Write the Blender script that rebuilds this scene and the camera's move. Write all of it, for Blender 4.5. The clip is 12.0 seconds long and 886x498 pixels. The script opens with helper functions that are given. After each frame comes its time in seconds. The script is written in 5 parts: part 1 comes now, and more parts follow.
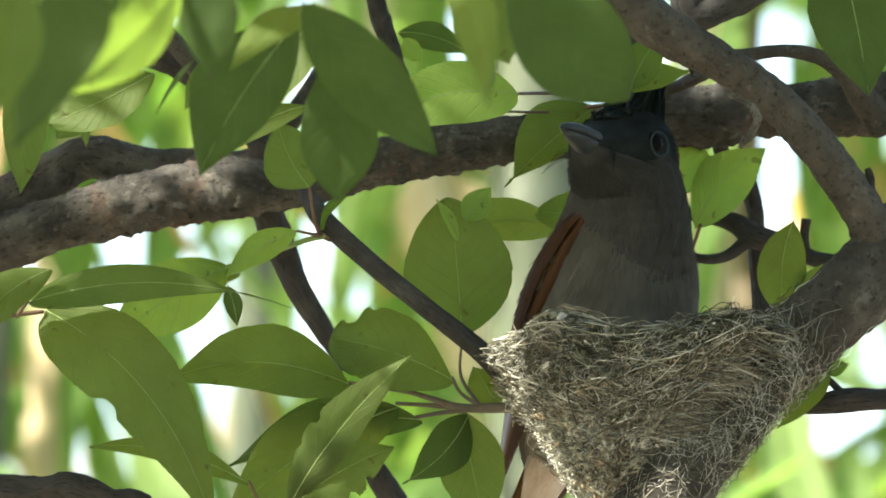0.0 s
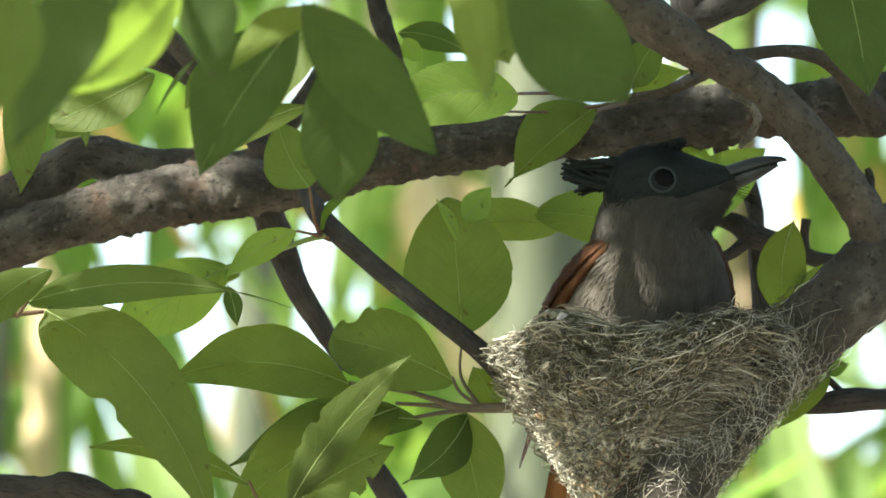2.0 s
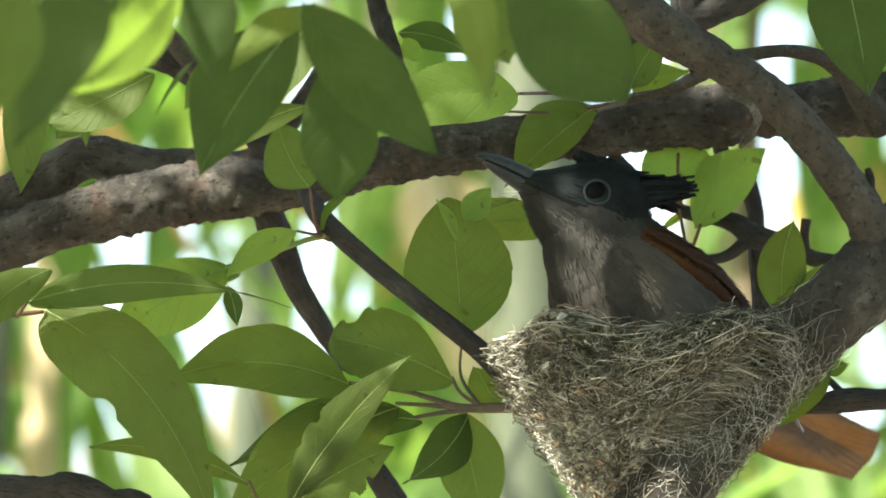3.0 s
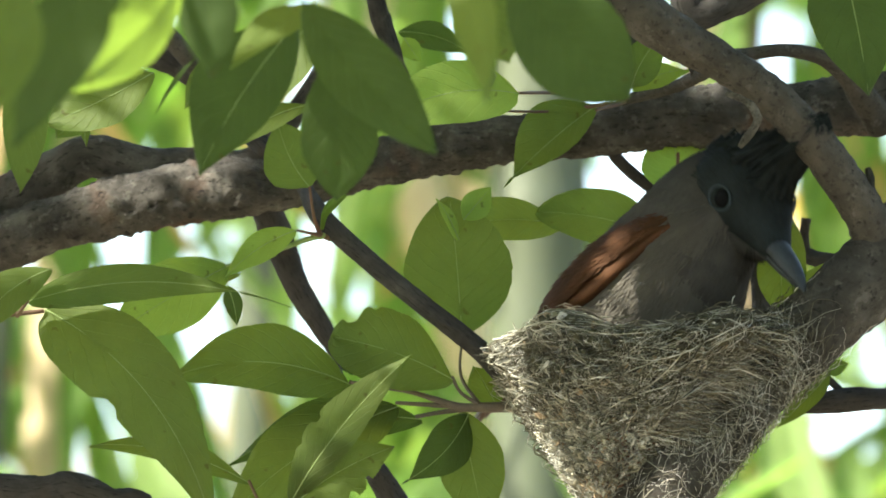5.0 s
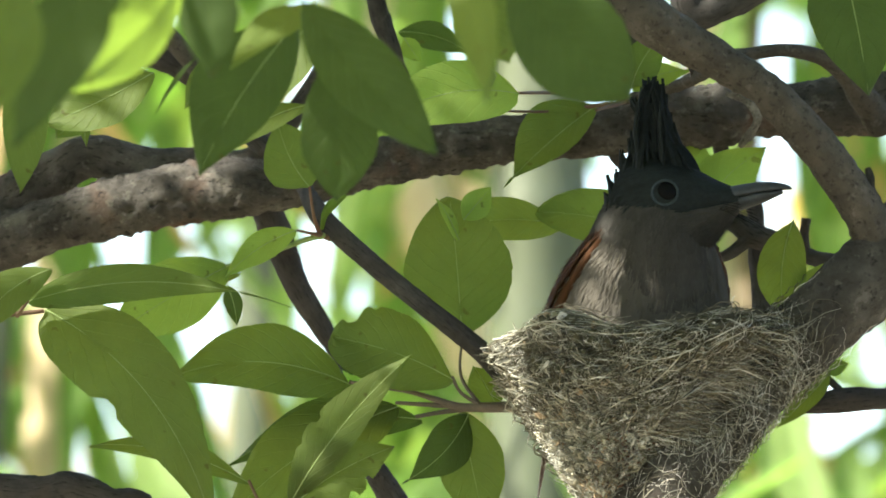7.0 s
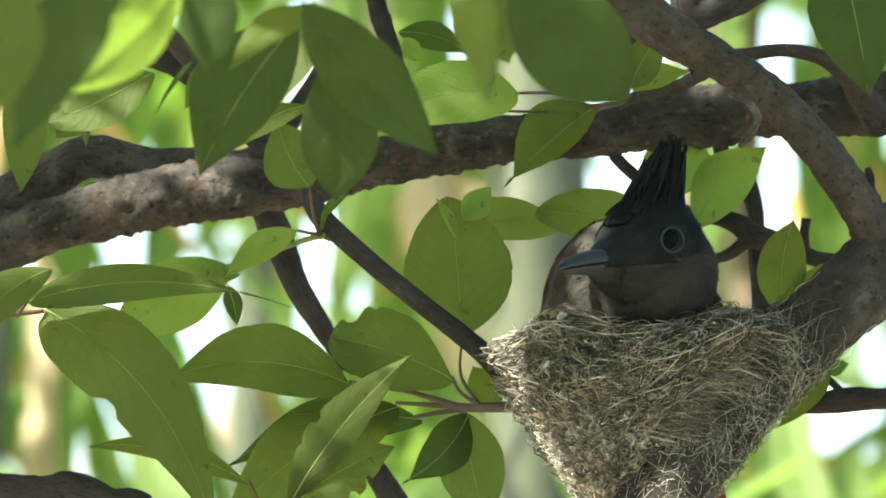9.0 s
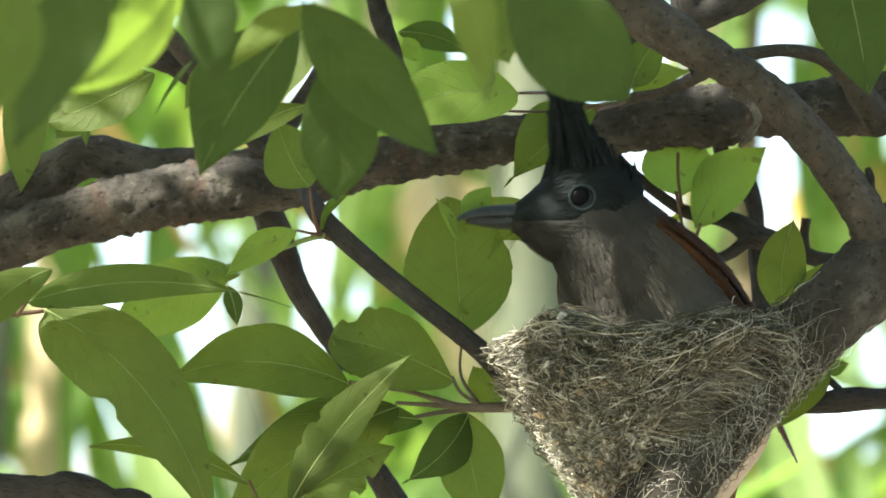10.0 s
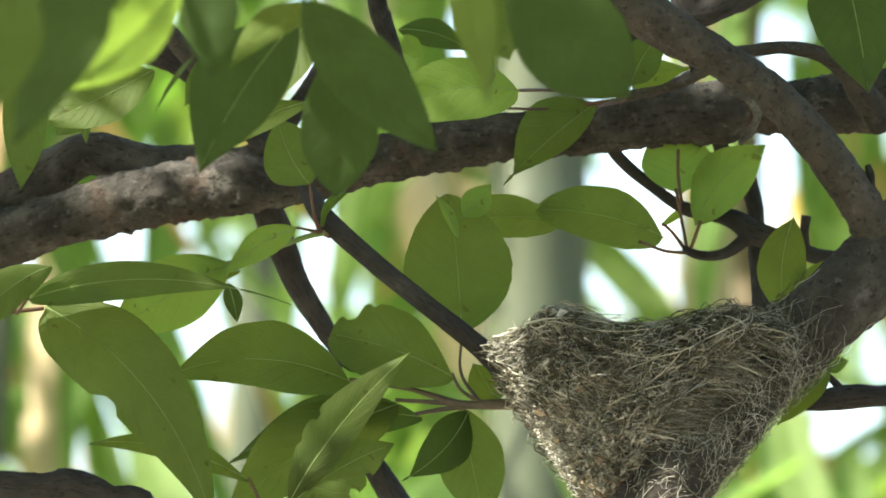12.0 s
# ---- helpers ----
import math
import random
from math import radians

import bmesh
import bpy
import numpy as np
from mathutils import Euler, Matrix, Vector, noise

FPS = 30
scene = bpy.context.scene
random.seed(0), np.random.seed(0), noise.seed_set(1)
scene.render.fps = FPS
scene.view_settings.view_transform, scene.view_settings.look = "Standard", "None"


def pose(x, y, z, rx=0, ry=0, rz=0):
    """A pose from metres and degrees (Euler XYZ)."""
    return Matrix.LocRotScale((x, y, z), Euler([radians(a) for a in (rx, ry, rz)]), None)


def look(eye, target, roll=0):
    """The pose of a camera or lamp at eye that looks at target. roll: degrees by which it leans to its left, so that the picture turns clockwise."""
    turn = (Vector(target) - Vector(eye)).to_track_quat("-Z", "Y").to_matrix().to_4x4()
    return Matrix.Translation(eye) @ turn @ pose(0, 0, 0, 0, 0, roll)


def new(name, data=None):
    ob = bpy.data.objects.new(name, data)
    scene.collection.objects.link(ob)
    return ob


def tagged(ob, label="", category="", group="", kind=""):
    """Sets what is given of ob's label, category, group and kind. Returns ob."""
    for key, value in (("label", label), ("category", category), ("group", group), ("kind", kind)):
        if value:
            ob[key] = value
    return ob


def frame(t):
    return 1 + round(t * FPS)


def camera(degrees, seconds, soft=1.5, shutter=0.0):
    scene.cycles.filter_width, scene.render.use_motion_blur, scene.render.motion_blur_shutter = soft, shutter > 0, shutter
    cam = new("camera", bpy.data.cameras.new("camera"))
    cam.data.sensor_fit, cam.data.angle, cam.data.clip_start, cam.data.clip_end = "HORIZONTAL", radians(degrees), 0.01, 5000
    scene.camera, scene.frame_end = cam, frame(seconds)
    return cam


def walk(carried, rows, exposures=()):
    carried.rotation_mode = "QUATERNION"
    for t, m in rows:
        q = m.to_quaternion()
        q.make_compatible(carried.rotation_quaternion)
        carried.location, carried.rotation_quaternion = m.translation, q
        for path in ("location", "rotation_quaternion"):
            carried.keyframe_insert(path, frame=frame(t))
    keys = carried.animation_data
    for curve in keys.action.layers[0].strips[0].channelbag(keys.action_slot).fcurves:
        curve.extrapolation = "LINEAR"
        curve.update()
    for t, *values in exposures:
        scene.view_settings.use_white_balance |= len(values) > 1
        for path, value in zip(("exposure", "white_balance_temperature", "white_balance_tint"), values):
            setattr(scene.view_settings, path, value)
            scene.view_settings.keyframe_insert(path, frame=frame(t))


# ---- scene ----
# Lengths in the tables below are centimetres from AIM beside the nest; most places fit pixel positions.
AIM = Vector((0.0, 0.0, 2.0))
cam = camera(3.15, 12.0, soft=1.75, shutter=0.5)
EYE = (0.0, -4.0, 1.58)
walk(cam, [(0.0, look(EYE, AIM)), (12.0, look(EYE, AIM))], exposures=[(0.0, 2.41, 6500, 8), (11.55, 2.41, 6500, 8), (11.9, 2.18, 6500, 8), (12.0, 2.18, 6500, 8)])
cam.data.dof.use_dof = True
cam.data.dof.focus_distance = 4.0
cam.data.dof.aperture_fstop = 50.0

# ---- world and sun ----
SUN = Vector((-0.64, -0.34, 0.69)).normalized()
world = bpy.data.worlds.new("world")
scene.world = world
world.use_nodes = True
wt = world.node_tree
sky = wt.nodes.new("ShaderNodeTexSky")
sky.sky_type = "NISHITA"
sky.sun_disc = False
sky.sun_elevation = math.asin(SUN.z)
sky.sun_rotation = math.atan2(SUN.x, SUN.y)
sky.dust_density = 2.0
wt.links.new(sky.outputs[0], wt.nodes["Background"].inputs[0])
wt.nodes["Background"].inputs[1].default_value = 0.15
sun_data = bpy.data.lights.new("sun", "SUN")
sun_data.energy, sun_data.angle, sun_data.color = 4.1, radians(0.53), (1.0, 0.94, 0.84)
sun = new("sun", sun_data)
sun.matrix_world = look((AIM + SUN * 20), AIM)


# ---- materials ----
def material(name):
    m = bpy.data.materials.new(name)
    m.use_nodes = True
    nt = m.node_tree
    return m, nt, nt.nodes, nt.nodes["Principled BSDF"]


def ramp(nt, value, stops):
    r = nt.nodes.new("ShaderNodeValToRGB")
    while len(r.color_ramp.elements) < len(stops):
        r.color_ramp.elements.new(0.5)
    for e, (p, c) in zip(r.color_ramp.elements, stops):
        e.position, e.color = p, (*c, 1)
    nt.links.new(value, r.inputs[0])
    return r.outputs[0]


def noise_out(nt, scale, detail=4.0, vector=None, rough=0.55):
    n = nt.nodes.new("ShaderNodeTexNoise")
    n.inputs["Scale"].default_value, n.inputs["Detail"].default_value, n.inputs["Roughness"].default_value = scale, detail, rough
    if vector is not None:
        nt.links.new(vector, n.inputs["Vector"])
    return n.outputs["Fac"]


def coords(nt, which="Object", stretch=None):
    tc = nt.nodes.new("ShaderNodeTexCoord").outputs[which]
    if stretch is None:
        return tc
    mp = nt.nodes.new("ShaderNodeMapping")
    mp.inputs["Scale"].default_value = stretch
    nt.links.new(tc, mp.inputs["Vector"])
    return mp.outputs[0]


def mixed(nt, fac, a, b, mode="MIX"):
    mx = nt.nodes.new("ShaderNodeMix")
    mx.data_type, mx.blend_type = "RGBA", mode
    for slot, v in ((0, fac), (6, a), (7, b)):
        if isinstance(v, (int, float)):
            mx.inputs[slot].default_value = v
        elif isinstance(v, tuple):
            mx.inputs[slot].default_value = (*v, 1)
        else:
            nt.links.new(v, mx.inputs[slot])
    return mx.outputs[2]


def math_out(nt, op, a, b=0.0, c=0.0):
    n = nt.nodes.new("ShaderNodeMath")
    n.operation = op
    for i, v in enumerate((a, b, c)):
        if isinstance(v, (int, float)):
            n.inputs[i].default_value = v
        else:
            nt.links.new(v, n.inputs[i])
    return n.outputs[0]


def bump(nt, bsdf, height, strength, distance):
    b = nt.nodes.new("ShaderNodeBump")
    b.inputs["Strength"].default_value, b.inputs["Distance"].default_value = strength, distance
    nt.links.new(height, b.inputs["Height"])
    nt.links.new(b.outputs[0], bsdf.inputs["Normal"])
    return b.outputs[0]


def bark_material(name, dark, mid, light, rust, lichen=0.0, grain=(1.3, 1.3), depth=1.0):
    m, nt, nodes, bsdf = material(name)
    uv = coords(nt, "UV", (1.0, 1.0, 1.0))
    co = coords(nt)
    fine = noise_out(nt, 900.0, 6.0, co, 0.65)
    big = noise_out(nt, 110.0, 5.0, co, 0.6)
    cracks = noise_out(nt, 9.0, 8.0, coords(nt, "UV", (*grain, 1.0)), 0.75)
    col = ramp(nt, big, [(0.30, dark), (0.52, mid), (0.72, light)])
    col = mixed(nt, ramp(nt, noise_out(nt, 55.0, 3.0, co), [(0.58, (0, 0, 0)), (0.72, (1, 1, 1))]), col, rust)
    col = mixed(nt, ramp(nt, cracks, [(0.36, (1, 1, 1)), (0.47, (0, 0, 0))]), col, tuple(v * 0.5 for v in dark))
    if lichen:
        col = mixed(nt, math_out(nt, "MULTIPLY", ramp(nt, noise_out(nt, 260.0, 4.0, co, 0.7), [(0.58, (0, 0, 0)), (0.66, (1, 1, 1))]), lichen), col, (0.42, 0.42, 0.36))
    nt.links.new(col, bsdf.inputs["Base Color"])
    bsdf.inputs["Roughness"].default_value = 0.9
    bsdf.inputs["Specular IOR Level"].default_value = 0.25
    h = math_out(nt, "ADD", math_out(nt, "MULTIPLY", cracks, 1.6), math_out(nt, "MULTIPLY", fine, 0.9))
    bump(nt, bsdf, h, depth, 0.0016)
    return m


BARK = bark_material("grey_brown_bark", (0.044, 0.040, 0.034), (0.096, 0.088, 0.074), (0.195, 0.182, 0.152), (0.115, 0.066, 0.042), 0.2)
BARK_PALE = bark_material("pale_knobbly_bark", (0.04, 0.036, 0.028), (0.16, 0.147, 0.115), (0.38, 0.355, 0.29), (0.15, 0.12, 0.085), 0.3, (6.0, 0.6))
BARK_SMOOTH = bark_material("brown_smooth_bark", (0.046, 0.041, 0.032), (0.074, 0.067, 0.053), (0.112, 0.101, 0.082), (0.072, 0.055, 0.04), 0.10, (2.6, 0.8), 0.6)
BARK_STEM = bark_material("dark_grey_stem_bark", (0.032, 0.030, 0.024), (0.058, 0.054, 0.044), (0.104, 0.098, 0.082), (0.050, 0.040, 0.031), 0.12, (1.8, 1.0), 0.8)
BARK_DARK = bark_material("dark_twig_bark", (0.046, 0.043, 0.039), (0.078, 0.073, 0.066), (0.125, 0.118, 0.105), (0.075, 0.058, 0.046))


def leaf_material(name, top, pale, translucency, spots=0.5, island=False):
    """Blade with veins: UV u runs along the midrib, v across from 0 to 1."""
    m, nt, nodes, bsdf = material(name)
    sep = nt.nodes.new("ShaderNodeSeparateXYZ")
    nt.links.new(coords(nt, "UV"), sep.inputs[0])
    u, v = sep.outputs[0], sep.outputs[1]
    side = math_out(nt, "ABSOLUTE", math_out(nt, "SUBTRACT", v, 0.5))
    along = math_out(nt, "SUBTRACT", u, math_out(nt, "MULTIPLY", side, 0.55))
    wob = math_out(nt, "MULTIPLY", noise_out(nt, 6.0, 2.0, coords(nt, "UV")), 0.06)
    cyc = math_out(nt, "FRACT", math_out(nt, "MULTIPLY", math_out(nt, "ADD", along, wob), 9.0))
    vein = math_out(nt, "ABSOLUTE", math_out(nt, "SUBTRACT", cyc, 0.5))
    vein = ramp(nt, vein, [(0.0, (1, 1, 1)), (0.07, (0, 0, 0))])
    net = nt.nodes.new("ShaderNodeTexVoronoi")
    net.feature = "DISTANCE_TO_EDGE"
    net.inputs["Scale"].default_value = 26.0
    nt.links.new(coords(nt, "UV", (1.0, 0.5, 1.0)), net.inputs["Vector"])
    mesh_vein = ramp(nt, net.outputs["Distance"], [(0.0, (1, 1, 1)), (0.07, (0, 0, 0))])
    info = nt.nodes.new("ShaderNodeNewGeometry").outputs["Random Per Island"] if island else nt.nodes.new("ShaderNodeObjectInfo").outputs["Random"]
    co = coords(nt)
    col = mixed(nt, noise_out(nt, 60.0, 3.0, co), top, tuple(x * 1.35 for x in top))
    col = mixed(nt, math_out(nt, "MULTIPLY", info, 0.5), col, pale)
    col = mixed(nt, math_out(nt, "MULTIPLY", vein, 0.2), col, tuple(min(1, x * 1.5) for x in pale))
    col = mixed(nt, math_out(nt, "MULTIPLY", mesh_vein, 0.10), col, tuple(min(1, x * 1.35) for x in pale))
    blotch = ramp(nt, noise_out(nt, 95.0, 4.0, co, 0.65), [(0.35, (0, 0, 0)), (0.75, (1, 1, 1))])
    col = mixed(nt, math_out(nt, "MULTIPLY", blotch, 0.3), col, tuple(x * 0.72 for x in top))
    spot = ramp(nt, noise_out(nt, 230.0, 2.0, co), [(0.69, (0, 0, 0)), (0.73, (1, 1, 1))])
    col = mixed(nt, math_out(nt, "MULTIPLY", spot, spots), col, (0.05, 0.04, 0.015))
    if island:
        col = mixed(nt, ramp(nt, info, [(0.86, (0, 0, 0)), (0.87, (1, 1, 1))]), col, (0.33, 0.225, 0.12))
    nt.links.new(col, bsdf.inputs["Base Color"])
    bsdf.inputs["Roughness"].default_value = 0.55
    bsdf.inputs["Specular IOR Level"].default_value = 0.12
    h = math_out(nt, "ADD", math_out(nt, "MULTIPLY", vein, -0.6), math_out(nt, "MULTIPLY", noise_out(nt, 700.0, 3.0, co), 0.5))
    nrm = bump(nt, bsdf, h, 0.5, 0.0006)
    tr = nt.nodes.new("ShaderNodeBsdfTranslucent")
    tcol = mixed(nt, 1.0, col, (1.9, 2.05, 0.9), "MULTIPLY")
    nt.links.new(tcol, tr.inputs[0])
    nt.links.new(nrm, tr.inputs["Normal"])
    mx = nt.nodes.new("ShaderNodeMixShader")
    mx.inputs[0].default_value = translucency
    nt.links.new(bsdf.outputs[0], mx.inputs[1])
    nt.links.new(tr.outputs[0], mx.inputs[2])
    nt.links.new(mx.outputs[0], nodes["Material Output"].inputs[0])
    return m


# Leaf tones partly carry light in their colour: brighter for sunlit leaves, deeper for shaded.
LEAF = leaf_material("green_leaf", (0.069, 0.096, 0.028), (0.093, 0.122, 0.039), 0.55)
LEAF_BRIGHT = leaf_material("bright_yellow_green_leaf", (0.112, 0.164, 0.043), (0.150, 0.204, 0.064), 0.6)
LEAF_DARK = leaf_material("deep_green_leaf", (0.036, 0.057, 0.018), (0.048, 0.072, 0.025), 0.46)
LEAF_FAR = leaf_material("bamboo_leaf", (0.09, 0.165, 0.045), (0.30, 0.35, 0.14), 0.55, 0.0, True)


def plain(name, a, b, scale, rough=0.7, bump_d=0.0004, stretch=None, sheen=0.0, spec=0.4):
    m, nt, nodes, bsdf = material(name)
    co = coords(nt, "Object", stretch)
    n1, n2 = noise_out(nt, scale, 5.0, co, 0.6), noise_out(nt, scale * 7, 3.0, co)
    f = math_out(nt, "ADD", math_out(nt, "MULTIPLY", n1, 0.7), math_out(nt, "MULTIPLY", n2, 0.3))
    nt.links.new(ramp(nt, f, [(0.34, a), (0.66, b)]), bsdf.inputs["Base Color"])
    bsdf.inputs["Roughness"].default_value = rough
    bsdf.inputs["Specular IOR Level"].default_value = spec
    if sheen:
        bsdf.inputs["Sheen Weight"].default_value = sheen
        bsdf.inputs["Sheen Roughness"].default_value = 0.5
    bump(nt, bsdf, f, 0.7, bump_d)
    return m


MIDRIB = plain("pale_green_midrib", (0.14, 0.21, 0.06), (0.21, 0.28, 0.09), 300.0)
TWIG = plain("brown_twig", (0.075, 0.062, 0.045), (0.13, 0.105, 0.075), 260.0)
PETIOLE = plain("reddish_petiole", (0.10, 0.045, 0.03), (0.12, 0.085, 0.045), 200.0)


def fibre(name, dark, mid, pale):
    """Dry plant matter whose strands differ from one another, mottled along their length."""
    m, nt, nodes, bsdf = material(name)
    own = nt.nodes.new("ShaderNodeNewGeometry").outputs["Random Per Island"]
    co = coords(nt)
    patch = math_out(nt, "MULTIPLY", math_out(nt, "SUBTRACT", noise_out(nt, 130.0, 2.0, co), 0.5), 1.1)
    f = math_out(nt, "ADD", math_out(nt, "MULTIPLY", own, 0.55), math_out(nt, "MULTIPLY", noise_out(nt, 400.0, 4.0, co, 0.6), 0.3))
    f = math_out(nt, "ADD", math_out(nt, "ADD", f, patch), 0.08)
    nt.links.new(ramp(nt, f, [(0.12, dark), (0.6, mid), (0.95, pale)]), bsdf.inputs["Base Color"])
    bsdf.inputs["Roughness"].default_value = 0.8
    bsdf.inputs["Specular IOR Level"].default_value = 0.25
    return m


STRAW = fibre("dry_straw", (0.13, 0.122, 0.085), (0.38, 0.362, 0.272), (0.68, 0.655, 0.54))
GREY_FIBRE = fibre("grey_plant_fibre", (0.085, 0.085, 0.068), (0.30, 0.30, 0.245), (0.66, 0.66, 0.57))
BROWN_FIBRE = fibre("brown_rootlet", (0.034, 0.031, 0.022), (0.11, 0.10, 0.07), (0.25, 0.225, 0.16))
RED_FIBRE = fibre("red_brown_strand", (0.05, 0.018, 0.012), (0.13, 0.05, 0.03), (0.30, 0.17, 0.09))
MOSS = plain("olive_moss", (0.045, 0.043, 0.026), (0.14, 0.13, 0.078), 500.0, 0.95, 0.001)
WOOL = plain("white_spider_silk", (0.50, 0.47, 0.40), (0.75, 0.72, 0.64), 400.0, 0.9)
FLAKE = plain("dry_bark_flake", (0.20, 0.13, 0.07), (0.50, 0.40, 0.26), 200.0, 0.8)
# Wall kept dark so that its colour gives the shade in gaps between fibres.
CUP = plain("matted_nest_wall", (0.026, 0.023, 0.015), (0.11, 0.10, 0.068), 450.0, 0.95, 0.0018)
CULM_TAN = plain("tan_bamboo_culm", (0.42, 0.33, 0.19), (0.60, 0.49, 0.30), 25.0, 0.5, 0.0004, (1, 1, 0.15))
CULM_BROWN = plain("brown_bamboo_culm", (0.15, 0.115, 0.07), (0.26, 0.20, 0.125), 25.0, 0.6, 0.0004, (1, 1, 0.15))
CULM_GREEN = plain("grey_green_bamboo_culm", (0.046, 0.058, 0.030), (0.074, 0.086, 0.046), 25.0, 0.5, 0.0004, (1, 1, 0.15))
SOIL = plain("leaf_strewn_soil", (0.13, 0.11, 0.07), (0.30, 0.25, 0.16), 6.0, 0.95, 0.02)
CHESTNUT = plain("chestnut_feather", (0.036, 0.018, 0.009), (0.072, 0.030, 0.011), 160.0, 0.75, 0.0003, (0.35, 1, 1), 0.0, 0.1)
CHESTNUT_DARK = plain("dusky_flight_feather", (0.030, 0.015, 0.009), (0.085, 0.036, 0.017), 160.0, 0.6, 0.0004, (0.35, 1, 1), 0.2)
TAIL_RED = plain("rufous_tail_feather", (0.12, 0.060, 0.022), (0.20, 0.102, 0.038), 160.0, 0.75, 0.0003, (0.2, 1, 1), 0.0, 0.1)
CROWN = plain("blue_black_crown_feather", (0.0105, 0.0128, 0.0128), (0.0195, 0.0245, 0.0250), 220.0, 0.75, 0.0005, (0.4, 1, 1), 0.0, 0.04)
BILL = plain("slate_bill", (0.022, 0.027, 0.030), (0.044, 0.052, 0.058), 260.0, 0.5, 0.0001, None, 0.0, 0.2)
EYE_RING = plain("blue_eye_ring", (0.026, 0.037, 0.041), (0.038, 0.053, 0.058), 600.0, 0.85, 0.0002, None, 0.0, 0.1)
EYE_BALL, _nt, _n, _b = material("dark_wet_eye")
_b.inputs["Base Color"].default_value = (0.006, 0.0065, 0.007, 1)
_b.inputs["Roughness"].default_value = 0.2
_b.inputs["Specular IOR Level"].default_value = 0.02


def body_material():
    """Ash grey breast that fades to a white belly, chestnut back."""
    m, nt, nodes, bsdf = material("ash_breast_plumage")
    sep = nt.nodes.new("ShaderNodeSeparateXYZ")
    nt.links.new(coords(nt), sep.inputs[0])
    co = coords(nt, "Object", (0.35, 1, 1))
    n1, n2 = noise_out(nt, 260.0, 5.0, co, 0.65), noise_out(nt, 70.0, 3.0, co)
    wob = math_out(nt, "MULTIPLY", math_out(nt, "SUBTRACT", n1, 0.5), 0.35)
    along = math_out(nt, "ADD", math_out(nt, "MULTIPLY", sep.outputs[0], 12.0), wob)
    belly = ramp(nt, math_out(nt, "ADD", along, 0.5), [(0.25, (0.20, 0.18, 0.145)), (0.62, (0.088, 0.080, 0.063)), (0.95, (0.054, 0.049, 0.039))])
    back = math_out(nt, "ADD", math_out(nt, "MULTIPLY", sep.outputs[2], 60.0), math_out(nt, "MULTIPLY", wob, 2.0))
    top = ramp(nt, back, [(0.50, (0, 0, 0)), (0.72, (1, 1, 1))])
    col = mixed(nt, top, belly, (0.12, 0.036, 0.008))
    col = mixed(nt, math_out(nt, "MULTIPLY", n2, 0.35), col, (0.05, 0.043, 0.036))
    nt.links.new(col, bsdf.inputs["Base Color"])
    bsdf.inputs["Roughness"].default_value = 0.85
    bsdf.inputs["Specular IOR Level"].default_value = 0.2
    bump(nt, bsdf, n1, 0.7, 0.0006)
    return m


PLUMAGE = body_material()
DUSKY_PLUME = plain("dusky_throat_plumage", (0.028, 0.0285, 0.0265), (0.046, 0.046, 0.041), 240.0, 0.9, 0.0004, (0.4, 1, 1), 0.0, 0.06)
NECK_PLUMES = [plain("ash_grey_plumage", (0.046 - 0.0024 * k, 0.042 - 0.0019 * k, 0.035 - 0.0012 * k), (0.070 - 0.0032 * k, 0.064 - 0.0024 * k, 0.053 - 0.0016 * k), 240.0, 0.9, 0.0004, (0.4, 1, 1), 0.0, 0.06) for k in range(8)]
PALE_PLUME = plain("cream_undertail_plumage", (0.32, 0.25, 0.19), (0.50, 0.42, 0.34), 160.0, 0.85, 0.0005, (0.4, 1, 1), 0.2, 0.2)


# ---- builders ----
def cm(p):
    """A place from the tables, in metres."""
    return AIM + Vector(p) * 0.01


def mesh_object(name, bm, mat, smooth=True):
    me = bpy.data.meshes.new(name)
    bm.to_mesh(me)
    bm.free()
    me.materials.append(mat)
    if smooth:
        me.polygons.foreach_set("use_smooth", [True] * len(me.polygons))
    return new(name, me)


def part(name, bm, mat, parent, label="", kind="", smooth=True):
    ob = mesh_object(name, bm, mat, smooth)
    ob.parent = parent
    return tagged(ob, label=label, kind=kind)


def spline(points, step):
    """Points at even steps on a smooth line through the given ones (each a vector of any length)."""
    pts = [np.array(p, float) for p in points]
    pts = [2 * pts[0] - pts[1]] + pts + [2 * pts[-1] - pts[-2]]
    out = []
    for a, b, c, d in zip(pts, pts[1:], pts[2:], pts[3:]):
        n = max(2, int(np.linalg.norm((c - b)[:3]) / step))
        for i in range(n):
            t = i / n
            out.append(0.5 * (2 * b + (c - a) * t + (2 * a - 5 * b + 4 * c - d) * t * t + (3 * b - a - 3 * c + d) * t ** 3))
    out.append(pts[-2])
    return np.array(out)


